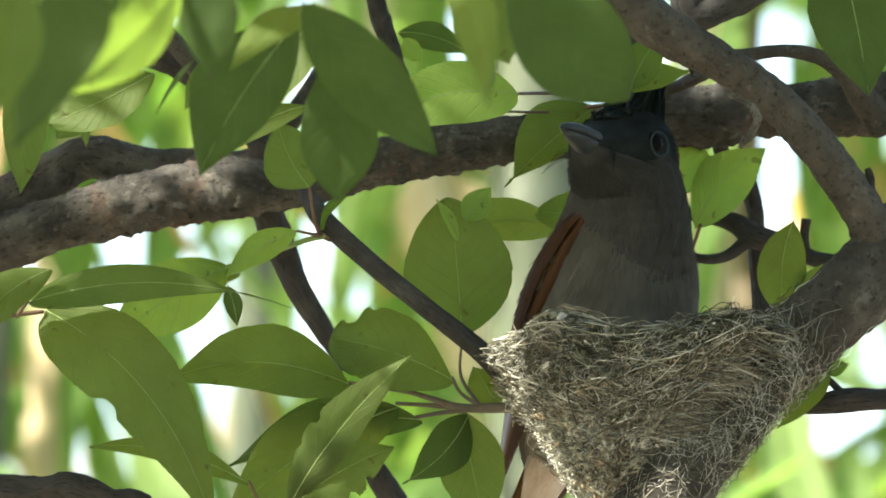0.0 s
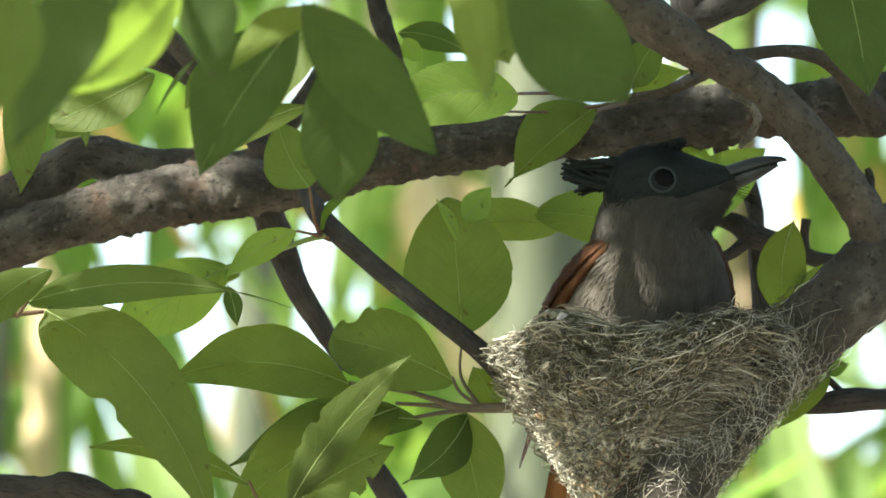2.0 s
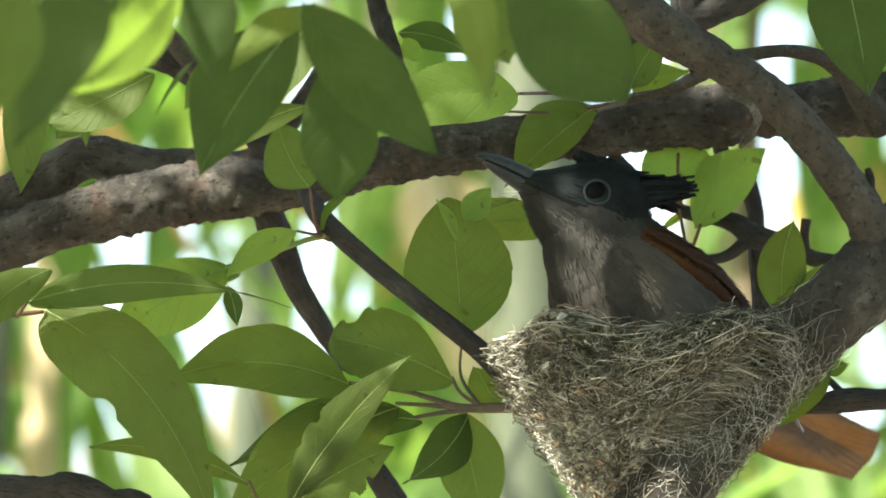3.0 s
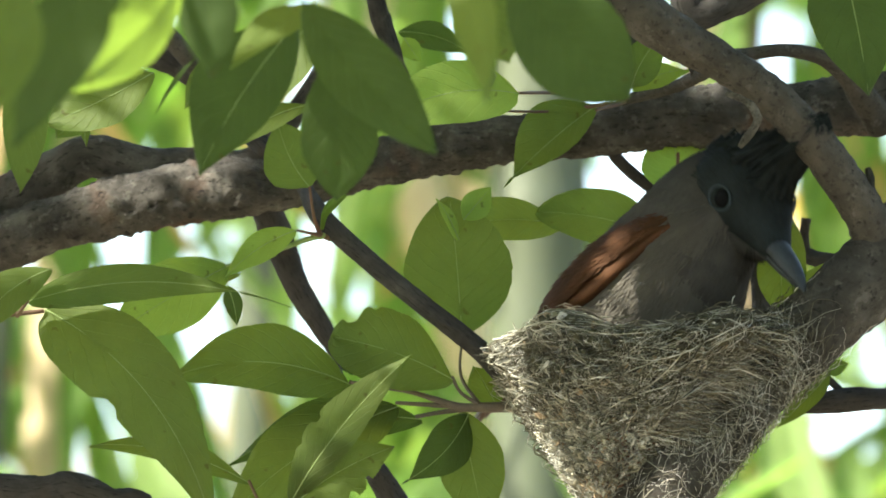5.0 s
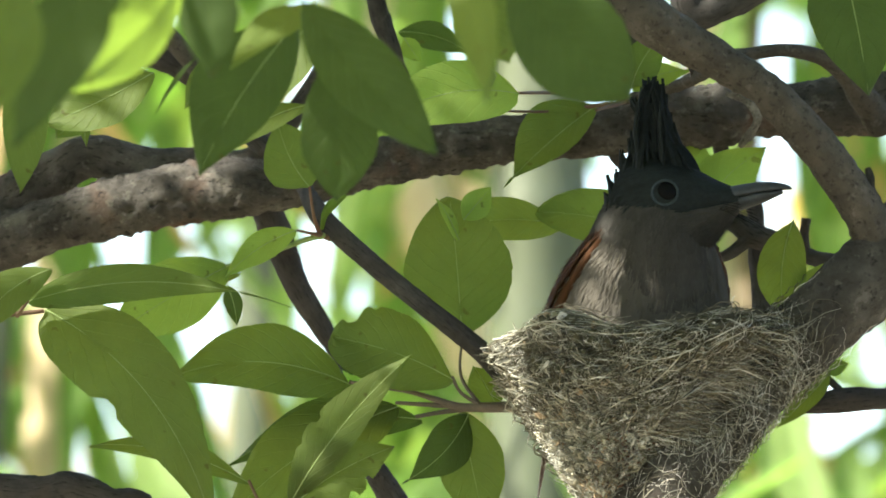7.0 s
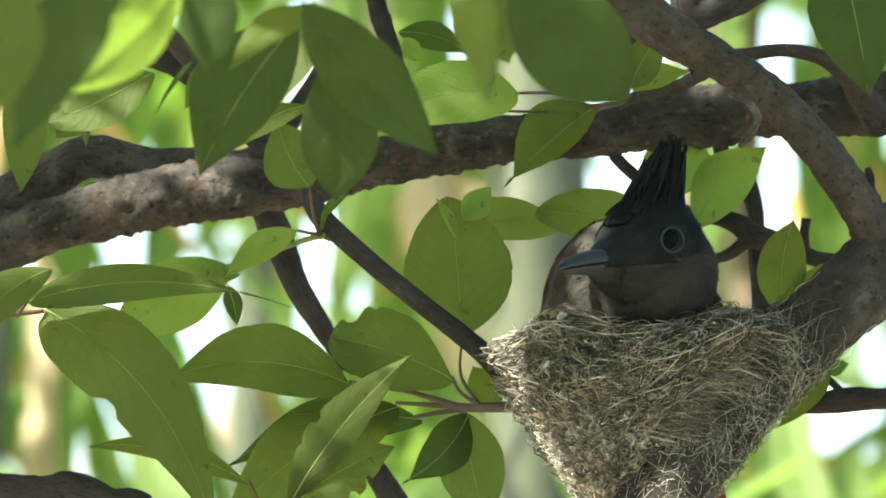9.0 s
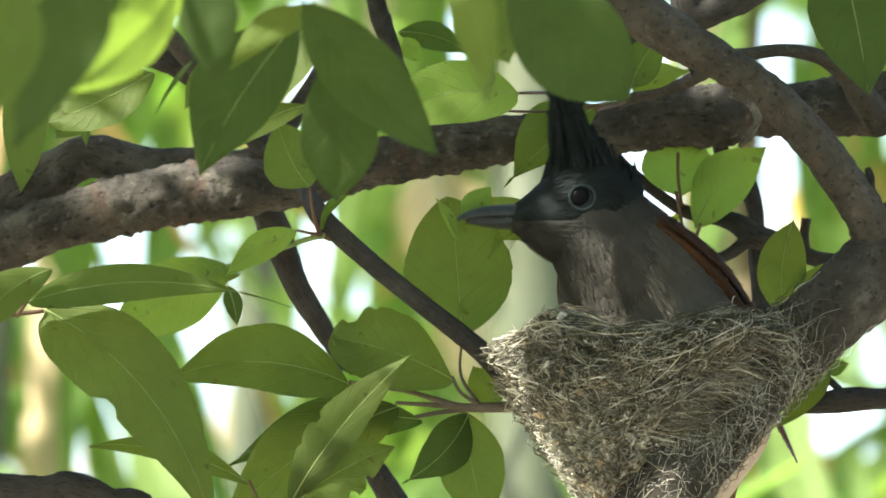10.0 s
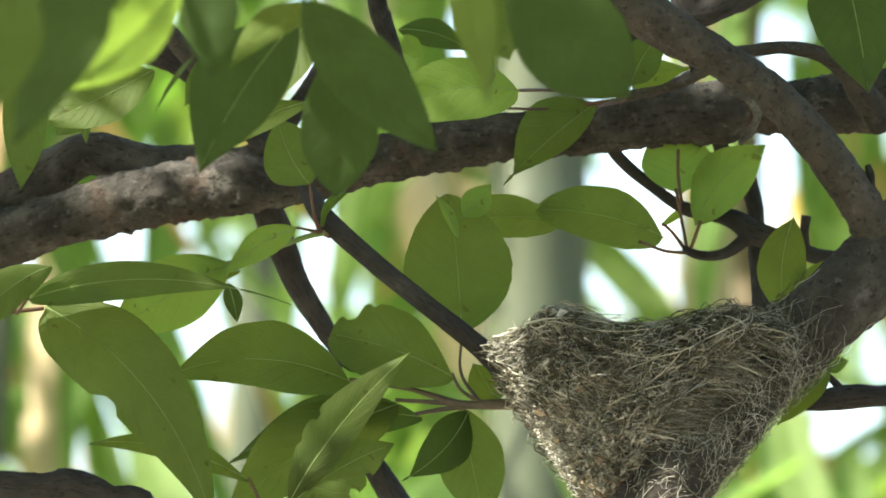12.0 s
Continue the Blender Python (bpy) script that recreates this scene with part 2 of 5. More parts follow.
def tube(bm, line, sides, rough=0.0, seed=0.0, cap=True, grain=160.0):
    """A limb along line (x, y, z, radius in metres), with knobbly bark of that relative depth."""
    uv = bm.loops.layers.uv.verify()
    side = Vector((0.31, 0.9, 0.28))
    rings, run, at = [], 0.0, []
    for i, q in enumerate(line):
        c, r = Vector(q[:3]), q[3]
        a = Vector(line[max(i - 1, 0)][:3])
        b = Vector(line[min(i + 1, len(line) - 1)][:3])
        way = (b - a).normalized()
        side = (side - way * side.dot(way)).normalized()
        up = way.cross(side)
        ring = []
        for k in range(sides):
            ang = 2 * math.pi * k / sides
            d = side * math.cos(ang) + up * math.sin(ang)
            g = r
            if rough:
                s = Vector((seed, seed * 0.7, 0))
                g *= 1 + rough * (noise.noise((c + d * r) * grain + s) + 0.6 * noise.noise((c + d * r) * grain * 3.1 + s) + 0.5 * noise.noise(c * 70 + s))
            ring.append(bm.verts.new(c + d * g))
        rings.append(ring)
        run += (b - a).length / 2
        at.append(run)
    for i in range(len(rings) - 1):
        for k in range(sides):
            j = (k + 1) % sides
            f = bm.faces.new((rings[i][k], rings[i][j], rings[i + 1][j], rings[i + 1][k]))
            for loop, (uu, vv) in zip(f.loops, ((k, i), (k + 1, i), (k + 1, i + 1), (k, i + 1))):
                loop[uv].uv = (at[vv] * 20, uu / sides * 2.0)
    if cap:
        bm.faces.new(rings[0][::-1])
        bm.faces.new(rings[-1])


def limb(name, parent, mat, points, sides=20, rough=0.10, step=0.0012, label="", stubs=(), grain=160.0):
    """A branch from points (x, y, z, radius), all in centimetres; stubs are short side shoots in the same mesh."""
    bm = bmesh.new()
    for n, pts in enumerate((points, *stubs)):
        line = spline([(*cm(p[:3]), p[3] * 0.01) for p in pts], step if n == 0 else 0.001)
        tube(bm, line, sides if n == 0 else 10, rough, seed=len(points) * 3.7 + n + points[0][0], grain=grain)
    return part(name, bm, mat, parent, label)


# ---- ground ----
# Unseen ground, made paler so that it bounces light up into the shade.
def ground():
    bm = bmesh.new()
    n, size = 80, 600.0
    def spread(i):
        k = 2 * i / n - 1
        return size * k * abs(k) ** 2
    grid = [[bm.verts.new((spread(i), spread(j), 0.03 * noise.noise((spread(i) * 0.7, spread(j) * 0.7, 0)))) for j in range(n + 1)] for i in range(n + 1)]
    for i in range(n):
        for j in range(n):
            bm.faces.new((grid[i][j], grid[i + 1][j], grid[i + 1][j + 1], grid[i][j + 1]))
    return tagged(mesh_object("ground", bm, SOIL), "brown soil strewn with dry leaves under the trees", "ground", kind="structure")


ground()

# ---- the tree that holds the nest ----
tree = new("tree")
tree.location = (0.06, 0.02, 0.0)
bpy.context.view_layer.update()
tagged(tree, "small broadleaved tree with grey-brown bark and green leaves", "tree")
TREE_BASE = Matrix.Translation(tree.location)


def on_tree(ob):
    ob.matrix_parent_inverse = TREE_BASE.inverted()
    return ob


def branch(*args, **kw):
    return on_tree(limb("branch", tree, *args, **kw))


def twig(*args, **kw):
    return on_tree(limb("twig", tree, *args, **kw))


def pt(p, r):
    return (*p, r)


# stem and the fork that carries the nest
on_tree(limb("trunk", tree, BARK_STEM, [(6, 2, -202, 5.2), (6.5, 2.4, -150, 4.4), (5, 2.5, -90, 3.4), (3.5, 2, -40, 2.3), (3.0, 1, -16, 1.5),
    pt((4.73, 0, -7.35), 1.15), pt((5.64, -0.85, -5.98), 1.02), pt((6.81, -0.75, -4.56), 0.96), pt((8, -0.45, -3.15), 0.93), pt((9.13, -0.2, -2.02), 0.95), pt((10.24, 0, -1.01), 1.02), pt((11.39, 0.6, 0.08), 1.1), pt((12.69, 1.5, 1.74), 1.0),
    pt((14.46, 3, 5.19), 0.9), pt((16.02, 6, 11.33), 0.7)], sides=36, rough=0.09, step=0.001))
branch(BARK_SMOOTH, [pt((11.52, 0.3, -0.38), 0.5), pt((10.89, 0, 0.18), 0.55), pt((10.49, -0.3, 0.98), 0.53), pt((9.86, -0.6, 1.89), 0.52), pt((9.07, -0.8, 2.88), 0.51), pt((8.31, -0.9, 3.69), 0.49), pt((7.58, -1, 4.24), 0.48), pt((6.82, -1.1, 4.7), 0.49), pt((6.03, -1.3, 5.12), 0.53), pt((5.15, -1.5, 5.66), 0.59), pt((4.17, -1.2, 6.55), 0.60)],
    sides=32, rough=0.09, label="smooth brown bough that leans over the nest", grain=330.0)
branch(BARK_PALE, [pt((7.06, -1.6, 3.78), 0.06), pt((7.36, -1.9, 3.66), 0.08), pt((7.67, -2.1, 3.41), 0.09), pt((7.82, -2.2, 3.11), 0.10), pt((7.71, -2.2, 2.83), 0.09), pt((7.5, -2.2, 2.56), 0.09), pt((7.37, -2.2, 2.38), 0.06)], sides=16, rough=0.35, grain=620.0)
# the long rough bough behind
branch(BARK, [(-40, 8, -120, 2.0), (-32, 6, -40, 1.3), (-22, 4.5, -8, 0.9), pt((-12.99, 7.6, 0.67), 0.80), pt((-11.26, 7.1, 0.98), 0.72), pt((-9.52, 6.6, 1.5), 0.70), pt((-7.51, 6.2, 1.96), 0.78), pt((-5.5, 6, 2.23), 0.76), pt((-3.78, 6, 2.37), 0.62), pt((-1.78, 6, 2.88), 0.60), pt((0.23, 6, 3.31), 0.68), pt((1.95, 6, 3.53), 0.62), pt((3.95, 6, 3.7), 0.63), pt((5.67, 6, 4.03), 0.75), pt((6.96, 6, 4.1), 0.78), pt((8.11, 6.2, 4.2), 0.62), pt((9.84, 6.4, 4.36), 0.72), pt((11.71, 6.6, 4.58), 0.78), pt((14.62, 7.6, 5.44), 0.6)],
    sides=48, rough=0.15, step=0.0007, label="thick rough-barked bough", grain=340.0)
branch(BARK, [pt((-13.59, 8.1, 1.44), 0.6), pt((-11.28, 7.9, 2.12), 0.62), pt((-9.98, 7.6, 2.76), 0.60), pt((-8.97, 7.4, 3.22), 0.56), pt((-7.53, 7.2, 2.94), 0.52), pt((-6.09, 7.2, 3.01), 0.42), pt((-4.8, 7, 3.13), 0.36), pt((-3.5, 6.8, 4.63), 0.25), pt((-2.64, 6.6, 6.19), 0.2)], sides=26, rough=0.1)
# slender shoot down to the nest fork
branch(BARK_DARK, [pt((-3.46, 1.8, 1.77), 0.20), pt((-3.09, 0.6, 1), 0.27), pt((-2.6, 0.2, 0.46), 0.26), pt((-1.47, 0, -0.55), 0.25), pt((-0.2, -0.2, -1.59), 0.25), pt((1.14, 0.3, -2.65), 0.27), pt((2.34, 1, -4.07), 0.30), pt((3.61, 0.8, -5.72), 0.36), pt((4.59, 0.3, -7.18), 0.45)], sides=18, rough=0.04)
# dim shoots behind
branch(BARK_DARK, [pt((-4.74, 8, 2.45), 0.36), pt((-4.31, 8.6, 1.5), 0.40), pt((-3.73, 9, 0.09), 0.32), pt((-3.02, 9.3, -1.11), 0.26), pt((-2.71, 9.4, -1.78), 0.12), pt((-2.63, 9.5, -2.25), 0.10), pt((-2.29, 9.5, -3.34), 0.16), pt((-1.79, 9.5, -4.5), 0.30), pt((-0.92, 9.5, -5.95), 0.36), pt((0.23, 9, -8.59), 0.4)], sides=16)
branch(BARK_DARK, [pt((-13.93, 2, -6.04), 0.5), pt((-11.37, 1.5, -5.77), 0.36), pt((-10.23, 1.5, -5.86), 0.36), pt((-9.32, 1.5, -5.77), 0.38), pt((-8.26, 1.5, -6.08), 0.32), pt((-7.62, 1.5, -6.08), 0.30), pt((-7.38, 1.6, -6.43), 0.26), pt((-6.99, 2, -7.6), 0.3)], sides=28, rough=0.2, grain=300.0)
branch(BARK_DARK, [pt((6.24, 5, 8.02), 0.5), pt((6.31, 5, 6.72), 0.48), pt((7.24, 5, 6.87), 0.42), pt((8.53, 5, 7.59), 0.4)], sides=18, rough=0.14)
branch(BARK_DARK, [pt((4.56, 1.8, 6.77), 0.3), pt((4.66, 1.9, 6.07), 0.26), pt((4.74, 2, 5.22), 0.16), pt((4.8, 2.2, 4.39), 0.1)], sides=14, rough=0.14)
branch(BARK_SMOOTH, [pt((7.28, -0.2, 4.93), 0.15), pt((7.71, 0, 4.98), 0.16), pt((8.56, 0.2, 5.09), 0.18), pt((9.42, 0.5, 4.97), 0.2), pt((10.07, 1, 4.6), 0.26), pt((10.58, 1.8, 4.05), 0.36), pt((11.03, 2.6, 3.5), 0.4)], sides=14, rough=0.1)
branch(BARK_DARK, [pt((-8.37, 6, 6.56), 0.4), pt((-7.87, 6, 5.98), 0.45), pt((-7.08, 6, 5.62), 0.4), pt((-6.36, 6, 5.11), 0.3), pt((-4.49, 5, 3.13), 0.25)], sides=16, rough=0.12)
branch(BARK_SMOOTH, [pt((-7.55, 4, 7.04), 0.26), pt((-7.12, 4, 6.17), 0.24), pt((-6.48, 4, 5.38), 0.24), pt((-5.19, 4, 3.88), 0.22)], sides=14)
branch(BARK, [pt((-1.86, 7.2, 7.71), 0.25), pt((-1.61, 7.2, 6.84), 0.26), pt((-1.38, 7.1, 6.11), 0.24), pt((-1.14, 7, 5.23), 0.26), pt((-0.7, 6.6, 3.88), 0.28)], sides=14, rough=0.14)
branch(BARK_DARK, [pt((0.92, 7, 7.98), 0.34), pt((0.95, 7, 7.11), 0.36), pt((0.92, 7, 6.53), 0.30), pt((0.89, 7, 6.21), 0.16)], sides=14, rough=0.14)
# forked twig above the nest
branch(BARK_DARK, [pt((3.96, 6.2, 3.69), 0.16), pt((4.54, 6.8, 2.97), 0.16), pt((5.4, 7.2, 2.29), 0.15), pt((6.19, 7.2, 1.78), 0.17), pt((7.26, 7, 1.54), 0.24), pt((7.91, 6.8, 1.13), 0.32), pt((8.69, 6.6, 0.88), 0.24), pt((9.4, 6.2, 0.49), 0.2), pt((10.24, 5.4, 0.27), 0.2)], sides=14, stubs=[[pt((9.19, 6.4, 0.61), 0.14), pt((9.17, 6.4, 1.12), 0.12), pt((9.22, 6.4, 1.52), 0.13)], [pt((7.83, 6.8, 1.09), 0.2), pt((7.18, 6.6, 0.59), 0.15), pt((6.54, 6.6, 0.53), 0.12), pt((6.08, 6.6, 0.71), 0.11)]])
branch(BARK_DARK, [pt((6.98, 6.8, 3.9), 0.2), pt((7.13, 7.4, 3.25), 0.22), pt((7.68, 7.6, 2.69), 0.24), pt((7.94, 7.6, 1.82), 0.22), pt((7.96, 7.6, 0.96), 0.22), pt((8.06, 7.4, -0.08), 0.24), pt((8.12, 7.2, -0.75), 0.27), pt((8.11, 6.8, -1.58), 0.25)], sides=14)
branch(BARK_DARK, [pt((8.53, 3, -3.55), 0.05), pt((9.17, 3, -3.6), 0.17), pt((10.02, 3, -3.44), 0.30), pt((11.16, 3, -3.38), 0.28), pt((13.02, 3.5, -3.19), 0.3)], sides=14, rough=0.12, stubs=[[pt((10.02, 3, -3.24), 0.1), pt((9.77, 3, -2.98), 0.09), pt((9.63, 3, -2.81), 0.06)]])
branch(BARK_SMOOTH, [pt((6.87, 0.4, 4.72), 0.18), pt((6.42, 3, 4.76), 0.17), pt((5.8, 4.4, 4.64), 0.16), pt((4.94, 4.4, 4.42), 0.16), pt((4.51, 4.4, 4.27), 0.12)], sides=12, stubs=[[pt((6.32, 3, 4.76), 0.07), pt((6.24, 2.9, 4.98), 0.07)]])
branch(BARK, [pt((10.65, -0.5, 1.31), 0.12), pt((10.66, -0.4, 1.82), 0.11), pt((10.59, -0.4, 2.07), 0.07)], sides=10)

# leaf stalks and thin twigs
twig(PETIOLE, [pt((-3.33, -0.6, 1.58), 0.04), pt((-3.23, -0.3, 0.9), 0.045), pt((-3.08, 0.2, 0.46), 0.07)], sides=8, rough=0.03)
twig(PETIOLE, [pt((-3.65, -0.4, 0.5), 0.035), pt((-3.33, -0.2, 0.45), 0.04), pt((-3.02, 0.2, 0.43), 0.08), pt((-2.81, 0.2, 0.39), 0.12)], sides=8, rough=0.03)
twig(MIDRIB, [pt((-5.42, 0.4, -0.31), 0.04), pt((-4.29, 0.2, 0.01), 0.06), pt((-3.44, 0.1, 0.31), 0.07), pt((-2.95, 0.2, 0.43), 0.08)], sides=8, rough=0.03)
twig(LEAF_BRIGHT, [pt((-3.02, -0.1, 0.57), 0.05), pt((-2.95, -0.4, 0.89), 0.09), pt((-2.73, -0.6, 1.16), 0.12), pt((-2.42, -0.8, 1.32), 0.03)], sides=8, rough=0.1)
twig(TWIG, [pt((-2.34, 0.2, -3.25), 0.05), pt((-0.9, 0.5, -3.45), 0.06), pt((-0.2, 0.7, -3.63), 0.075), pt((0.51, 0.8, -3.82), 0.11), pt((1.71, 0.8, -3.82), 0.14), pt((2.2, 0.6, -3.92), 0.16)], sides=10, rough=0.08,
    stubs=[[pt((-1.19, 0.9, -3.7), 0.05), pt((-0.34, 0.9, -3.75), 0.06), pt((0.51, 0.8, -3.82), 0.08)], [pt((0.23, 0.4, -3.09), 0.04), pt((0.44, 0.6, -3.47), 0.045), pt((0.93, 0.8, -3.78), 0.06)], [pt((0.48, 1.2, -1.99), 0.03), pt((0.45, 1, -3.01), 0.04), pt((0.93, 0.8, -3.78), 0.06)], [pt((-0.69, 0.9, -4.05), 0.05), pt((0.08, 0.9, -3.92), 0.06), pt((0.93, 0.8, -3.85), 0.07)]])
twig(PETIOLE, [pt((1.9, 1.5, 4.16), 0.04), pt((2.94, 4.2, 4.5), 0.06), pt((3.2, 4.2, 4.59), 0.11), pt((3.94, 4.2, 4.5), 0.08), pt((4.65, 4.2, 4.3), 0.10)], sides=8, rough=0.12, stubs=[[pt((1.36, 1.5, 3.71), 0.03), pt((2.8, 4.2, 4.01), 0.04), pt((4.44, 4.2, 4.24), 0.06)], [pt((3.84, 1.5, 3.73), 0.04), pt((4.58, 4.2, 4.24), 0.06)], [pt((2.94, 4.2, 4.69), 0.05), pt((3.17, 4.2, 4.54), 0.07)]])
for stalk in ([(5.9, 6, 2.16), (6.05, 6.3, 1.4), (6.19, 6.6, 0.71)], [(6.53, 6, 1.34), (6.39, 6.3, 0.96), (6.28, 6.6, 0.68)], [(5.56, 6.2, 1.31), (5.82, 6.4, 1.09), (6.14, 6.6, 0.68)], [(4.98, 5.4, 0.75), (5.6, 6, 0.59), (6.14, 6.6, 0.59)], [(5.96, 5.8, 3.14), (5.96, 6, 2.52), (6.05, 6.2, 1.82)]):
    twig(PETIOLE, [pt(q, 0.045) for q in stalk], sides=8, rough=0.03)
twig(PETIOLE, [pt((-11.86, -1.2, -1.81), 0.12), pt((-10.74, -1.1, -1.68), 0.07), pt((-9.93, -1, -1.59), 0.05)], sides=8, rough=0.05)
twig(PETIOLE, [pt((-10.6, -1.1, -1.74), 0.05), pt((-10.46, -1.3, -1.54), 0.05), pt((-10.31, -1.4, -1.35), 0.04)], sides=8, rough=0.05)
twig(PETIOLE, [pt((-4.84, -0.4, -5.76), 0.04), pt((-4.53, -0.4, -6.46), 0.05), pt((-4.28, -0.3, -7.37), 0.08)], sides=8, rough=0.05)


def leaf(base, tip, width, mat=LEAF, roll=0.0, sweep=0.0, sag=0.08, fold=14.0, full=0.42, rib=0.017, teeth=0.006, tip_shape=1.05, base_shape=0.72, lw=1.0, rw=1.0, drip=0.0, bites=()):
    """One leaf as a part of the tree. roll turns the blade about its midrib (0 faces the camera's side), sweep bends it in
    its plane, sag out of it, fold is the angle of each half, full is where along its length it is widest, tip_shape and base_shape are blunt below 0.7, lw and rw widen one half, drip is
    the share of a drawn-out tip, bites are eaten places (along, side, depth, span)."""
    a, b = Vector(cm(base)), Vector(cm(tip))
    x = b - a
    length = x.length
    x.normalize()
    n = Vector((0, -1, 0.25))
    n = (n - x * n.dot(x)).normalized()
    n = Matrix.Rotation(radians(roll), 3, x) @ n
    y = n.cross(x)
    half = width * 0.005
    bm = bmesh.new()
    uv = bm.loops.layers.uv.verify()
    rows, cols = 60, 8
    phase = base[0] * 1.7 + base[2]

    def rib_at(u):
        return Vector((length * u, sweep * length * 4 * u * (1 - u), -sag * length * (u - 0.3) ** 2 * 2))

    def profile(u):
        if u > 1 - drip:
            return 0.05 * (1 - u) / drip + 0.012
        u = u / (1 - drip)
        p = (u / full) if u < full else (1 - u) / (1 - full)
        return max(0.012, (math.sin(p * math.pi / 2) ** (base_shape if u < full else tip_shape)))

    grid = []
    for i in range(rows + 1):
        u = i / rows
        c = rib_at(u)
        w = half * profile(u) * (1 + 0.04 * noise.noise((u * 5, phase, 0)))
        row = []
        for k in range(-cols, cols + 1):
            v = k / cols
            s = abs(v)
            ww = w * (lw if v > 0 else rw) * (1 + (teeth if i % 2 else -teeth) * (s > 0.99) + 0.02 * noise.noise((u * 17, phase, v * 2)))
            for at, side, depth, span in bites:
                if side * v > 0:
                    ww *= 1 - depth * math.exp(-((u - at) / span) ** 4)
            wave = 0.05 * half * noise.noise((u * 4 + phase, v * 1.5, 2.0)) + 0.03 * half * s * math.sin(u * 11 + phase + (2 if v > 0 else 0))
            lift = math.sin(radians(fold)) * ww * s - 0.15 * half * s * s + wave
            row.append(bm.verts.new(c + Vector((ww * s * 0.10, ww * v * math.cos(radians(fold)), lift))))
        grid.append(row)
    for i in range(rows):
        for k in range(2 * cols):
            f = bm.faces.new((grid[i][k], grid[i + 1][k], grid[i + 1][k + 1], grid[i][k + 1]))
            for loop, (ii, kk) in zip(f.loops, ((i, k), (i + 1, k), (i + 1, k + 1), (i, k + 1))):
                loop[uv].uv = (ii / rows, kk / (2 * cols))
    m = Matrix((x, y, n)).transposed().to_4x4()
    m.translation = a
    ob = part("leaf", bm, mat, tree)
    ob.matrix_parent_inverse = TREE_BASE.inverted()
    ob.matrix_basis = m
    if rib:
        bm = bmesh.new()
        line = [(*(rib_at(u) + Vector((0, 0, 0.0001))), 0.01 * rib * (1 - 0.75 * u)) for u in np.linspace(0, 0.97, 24)]
        tube(bm, line, 6, cap=True)
        part("midrib", bm, MIDRIB, ob)
    return ob


# out-of-focus leaves placed and sized along the camera's sight lines, nearer it for blur
leaf((-5.48, -57, 0.12), (-7.97, -59, -2.85), 1.40, LEAF_BRIGHT, -45, 0.05, rib=0)
leaf((-6.55, -53, 0.36), (-7.46, -53, -1.61), 0.90, LEAF_BRIGHT, -40, 0.0, rib=0)
leaf((-7.39, -70, -1.24), (-8.82, -73, -5.16), 1.76, LEAF_DARK, 10, 0.06, rib=0)
leaf((-8.54, -75, -2.21), (-9.11, -75, -5.21), 1.37, LEAF, -20, 0.0, rib=0)
leaf((-10.14, -12, 3.99), (-10.39, -10, 0.25), 1.16, LEAF, 10, 0.03, full=0.5, rib=0)
leaf((-7.32, -57, 0.12), (-7.2, -57, -0.98), 0.77, LEAF_DARK, 0, 0.0, rib=0)
leaf((-5.02, -57, 0.24), (-4.99, -57, -2.22), 1.35, LEAF_DARK, 10, 0.0, rib=0)
leaf((-3.39, -29, 2.3), (-5.65, -29, -1.22), 2.24, LEAF_DARK, -8, -0.04, rib=0.016, lw=0.8, rw=1.15)
leaf((-2.9, -33, 2.35), (-4.88, -35, 0.81), 1.20, LEAF, 30, 0.0, rib=0)
leaf((-3.12, -6, 5.26), (-4.99, -6, 2.88), 1.96, LEAF, 20, 0.0)
leaf((-3.23, -37, 1.9), (-0.27, -40, -1.71), 1.75, LEAF_DARK, 5, -0.02, full=0.5, rib=0, tip_shape=0.9)
leaf((-2.38, -33, 1.04), (-2.38, -33, -2.24), 1.90, LEAF_DARK, -10, 0.0, full=0.52, rib=0, base_shape=0.6, tip_shape=0.85)
leaf((0.07, -66, -0.75), (0.75, -70, -3.94), 1.00, LEAF, 15, 0.05, rib=0)
leaf((1.54, -40, 2.21), (4.19, -40, -0.69), 2.54, LEAF_DARK, 10, -0.03, full=0.52, rib=0, tip_shape=0.8)
leaf((0.6, -31, 3.05), (1.58, -29, 1.18), 1.74, LEAF, 25, 0.0, rib=0)
leaf((9.62, -9, 6.71), (10.39, -9, 2.93), 2.31, LEAF_DARK, 5, 0.02, rib=0.02)
# sharp leaves round the upper bough
leaf((-7.14, -5, 3.95), (-9.79, -5, 2.77), 1.71, LEAF, 12, 0.05, tip_shape=0.75)
leaf((-8.88, -3, 3.57), (-9.58, -3, 2.52), 0.99, LEAF, -15, 0.05)
leaf((-8.88, -2, 3.55), (-8.93, -2, 2.42), 0.43, LEAF, 35, 0.0)
leaf((-5.8, -26, 1.86), (-6.81, -26, 0.58), 0.27, LEAF_DARK, 50, 0.0, rib=0)
leaf((-5.92, -3, 4.49), (-6.47, -3, 3.28), 0.62, LEAF, 20, 0.1)
leaf((1.91, -2.5, 3.7), (-1.87, -4, 2.62), 1.68, LEAF_BRIGHT, -12, -0.10, full=0.35, base_shape=0.5)
leaf((-3.31, -3, 3.39), (-5.65, -4, 2.05), 0.87, LEAF, 18, -0.06)
leaf((-3.31, -0.6, 1.54), (-4.06, -1.6, 2.93), 1.50, LEAF, -10, 0.06, full=0.38, tip_shape=0.6, base_shape=0.55)
leaf((3.91, 4.4, 4.21), (1.59, 3.4, 2.12), 1.42, LEAF, -4, -0.02, full=0.45, lw=0.7, rw=1.35, drip=0.10)
leaf((4.71, 2, 4.33), (5.49, 0.5, 5.5), 1.05, LEAF, 20, 0.05)
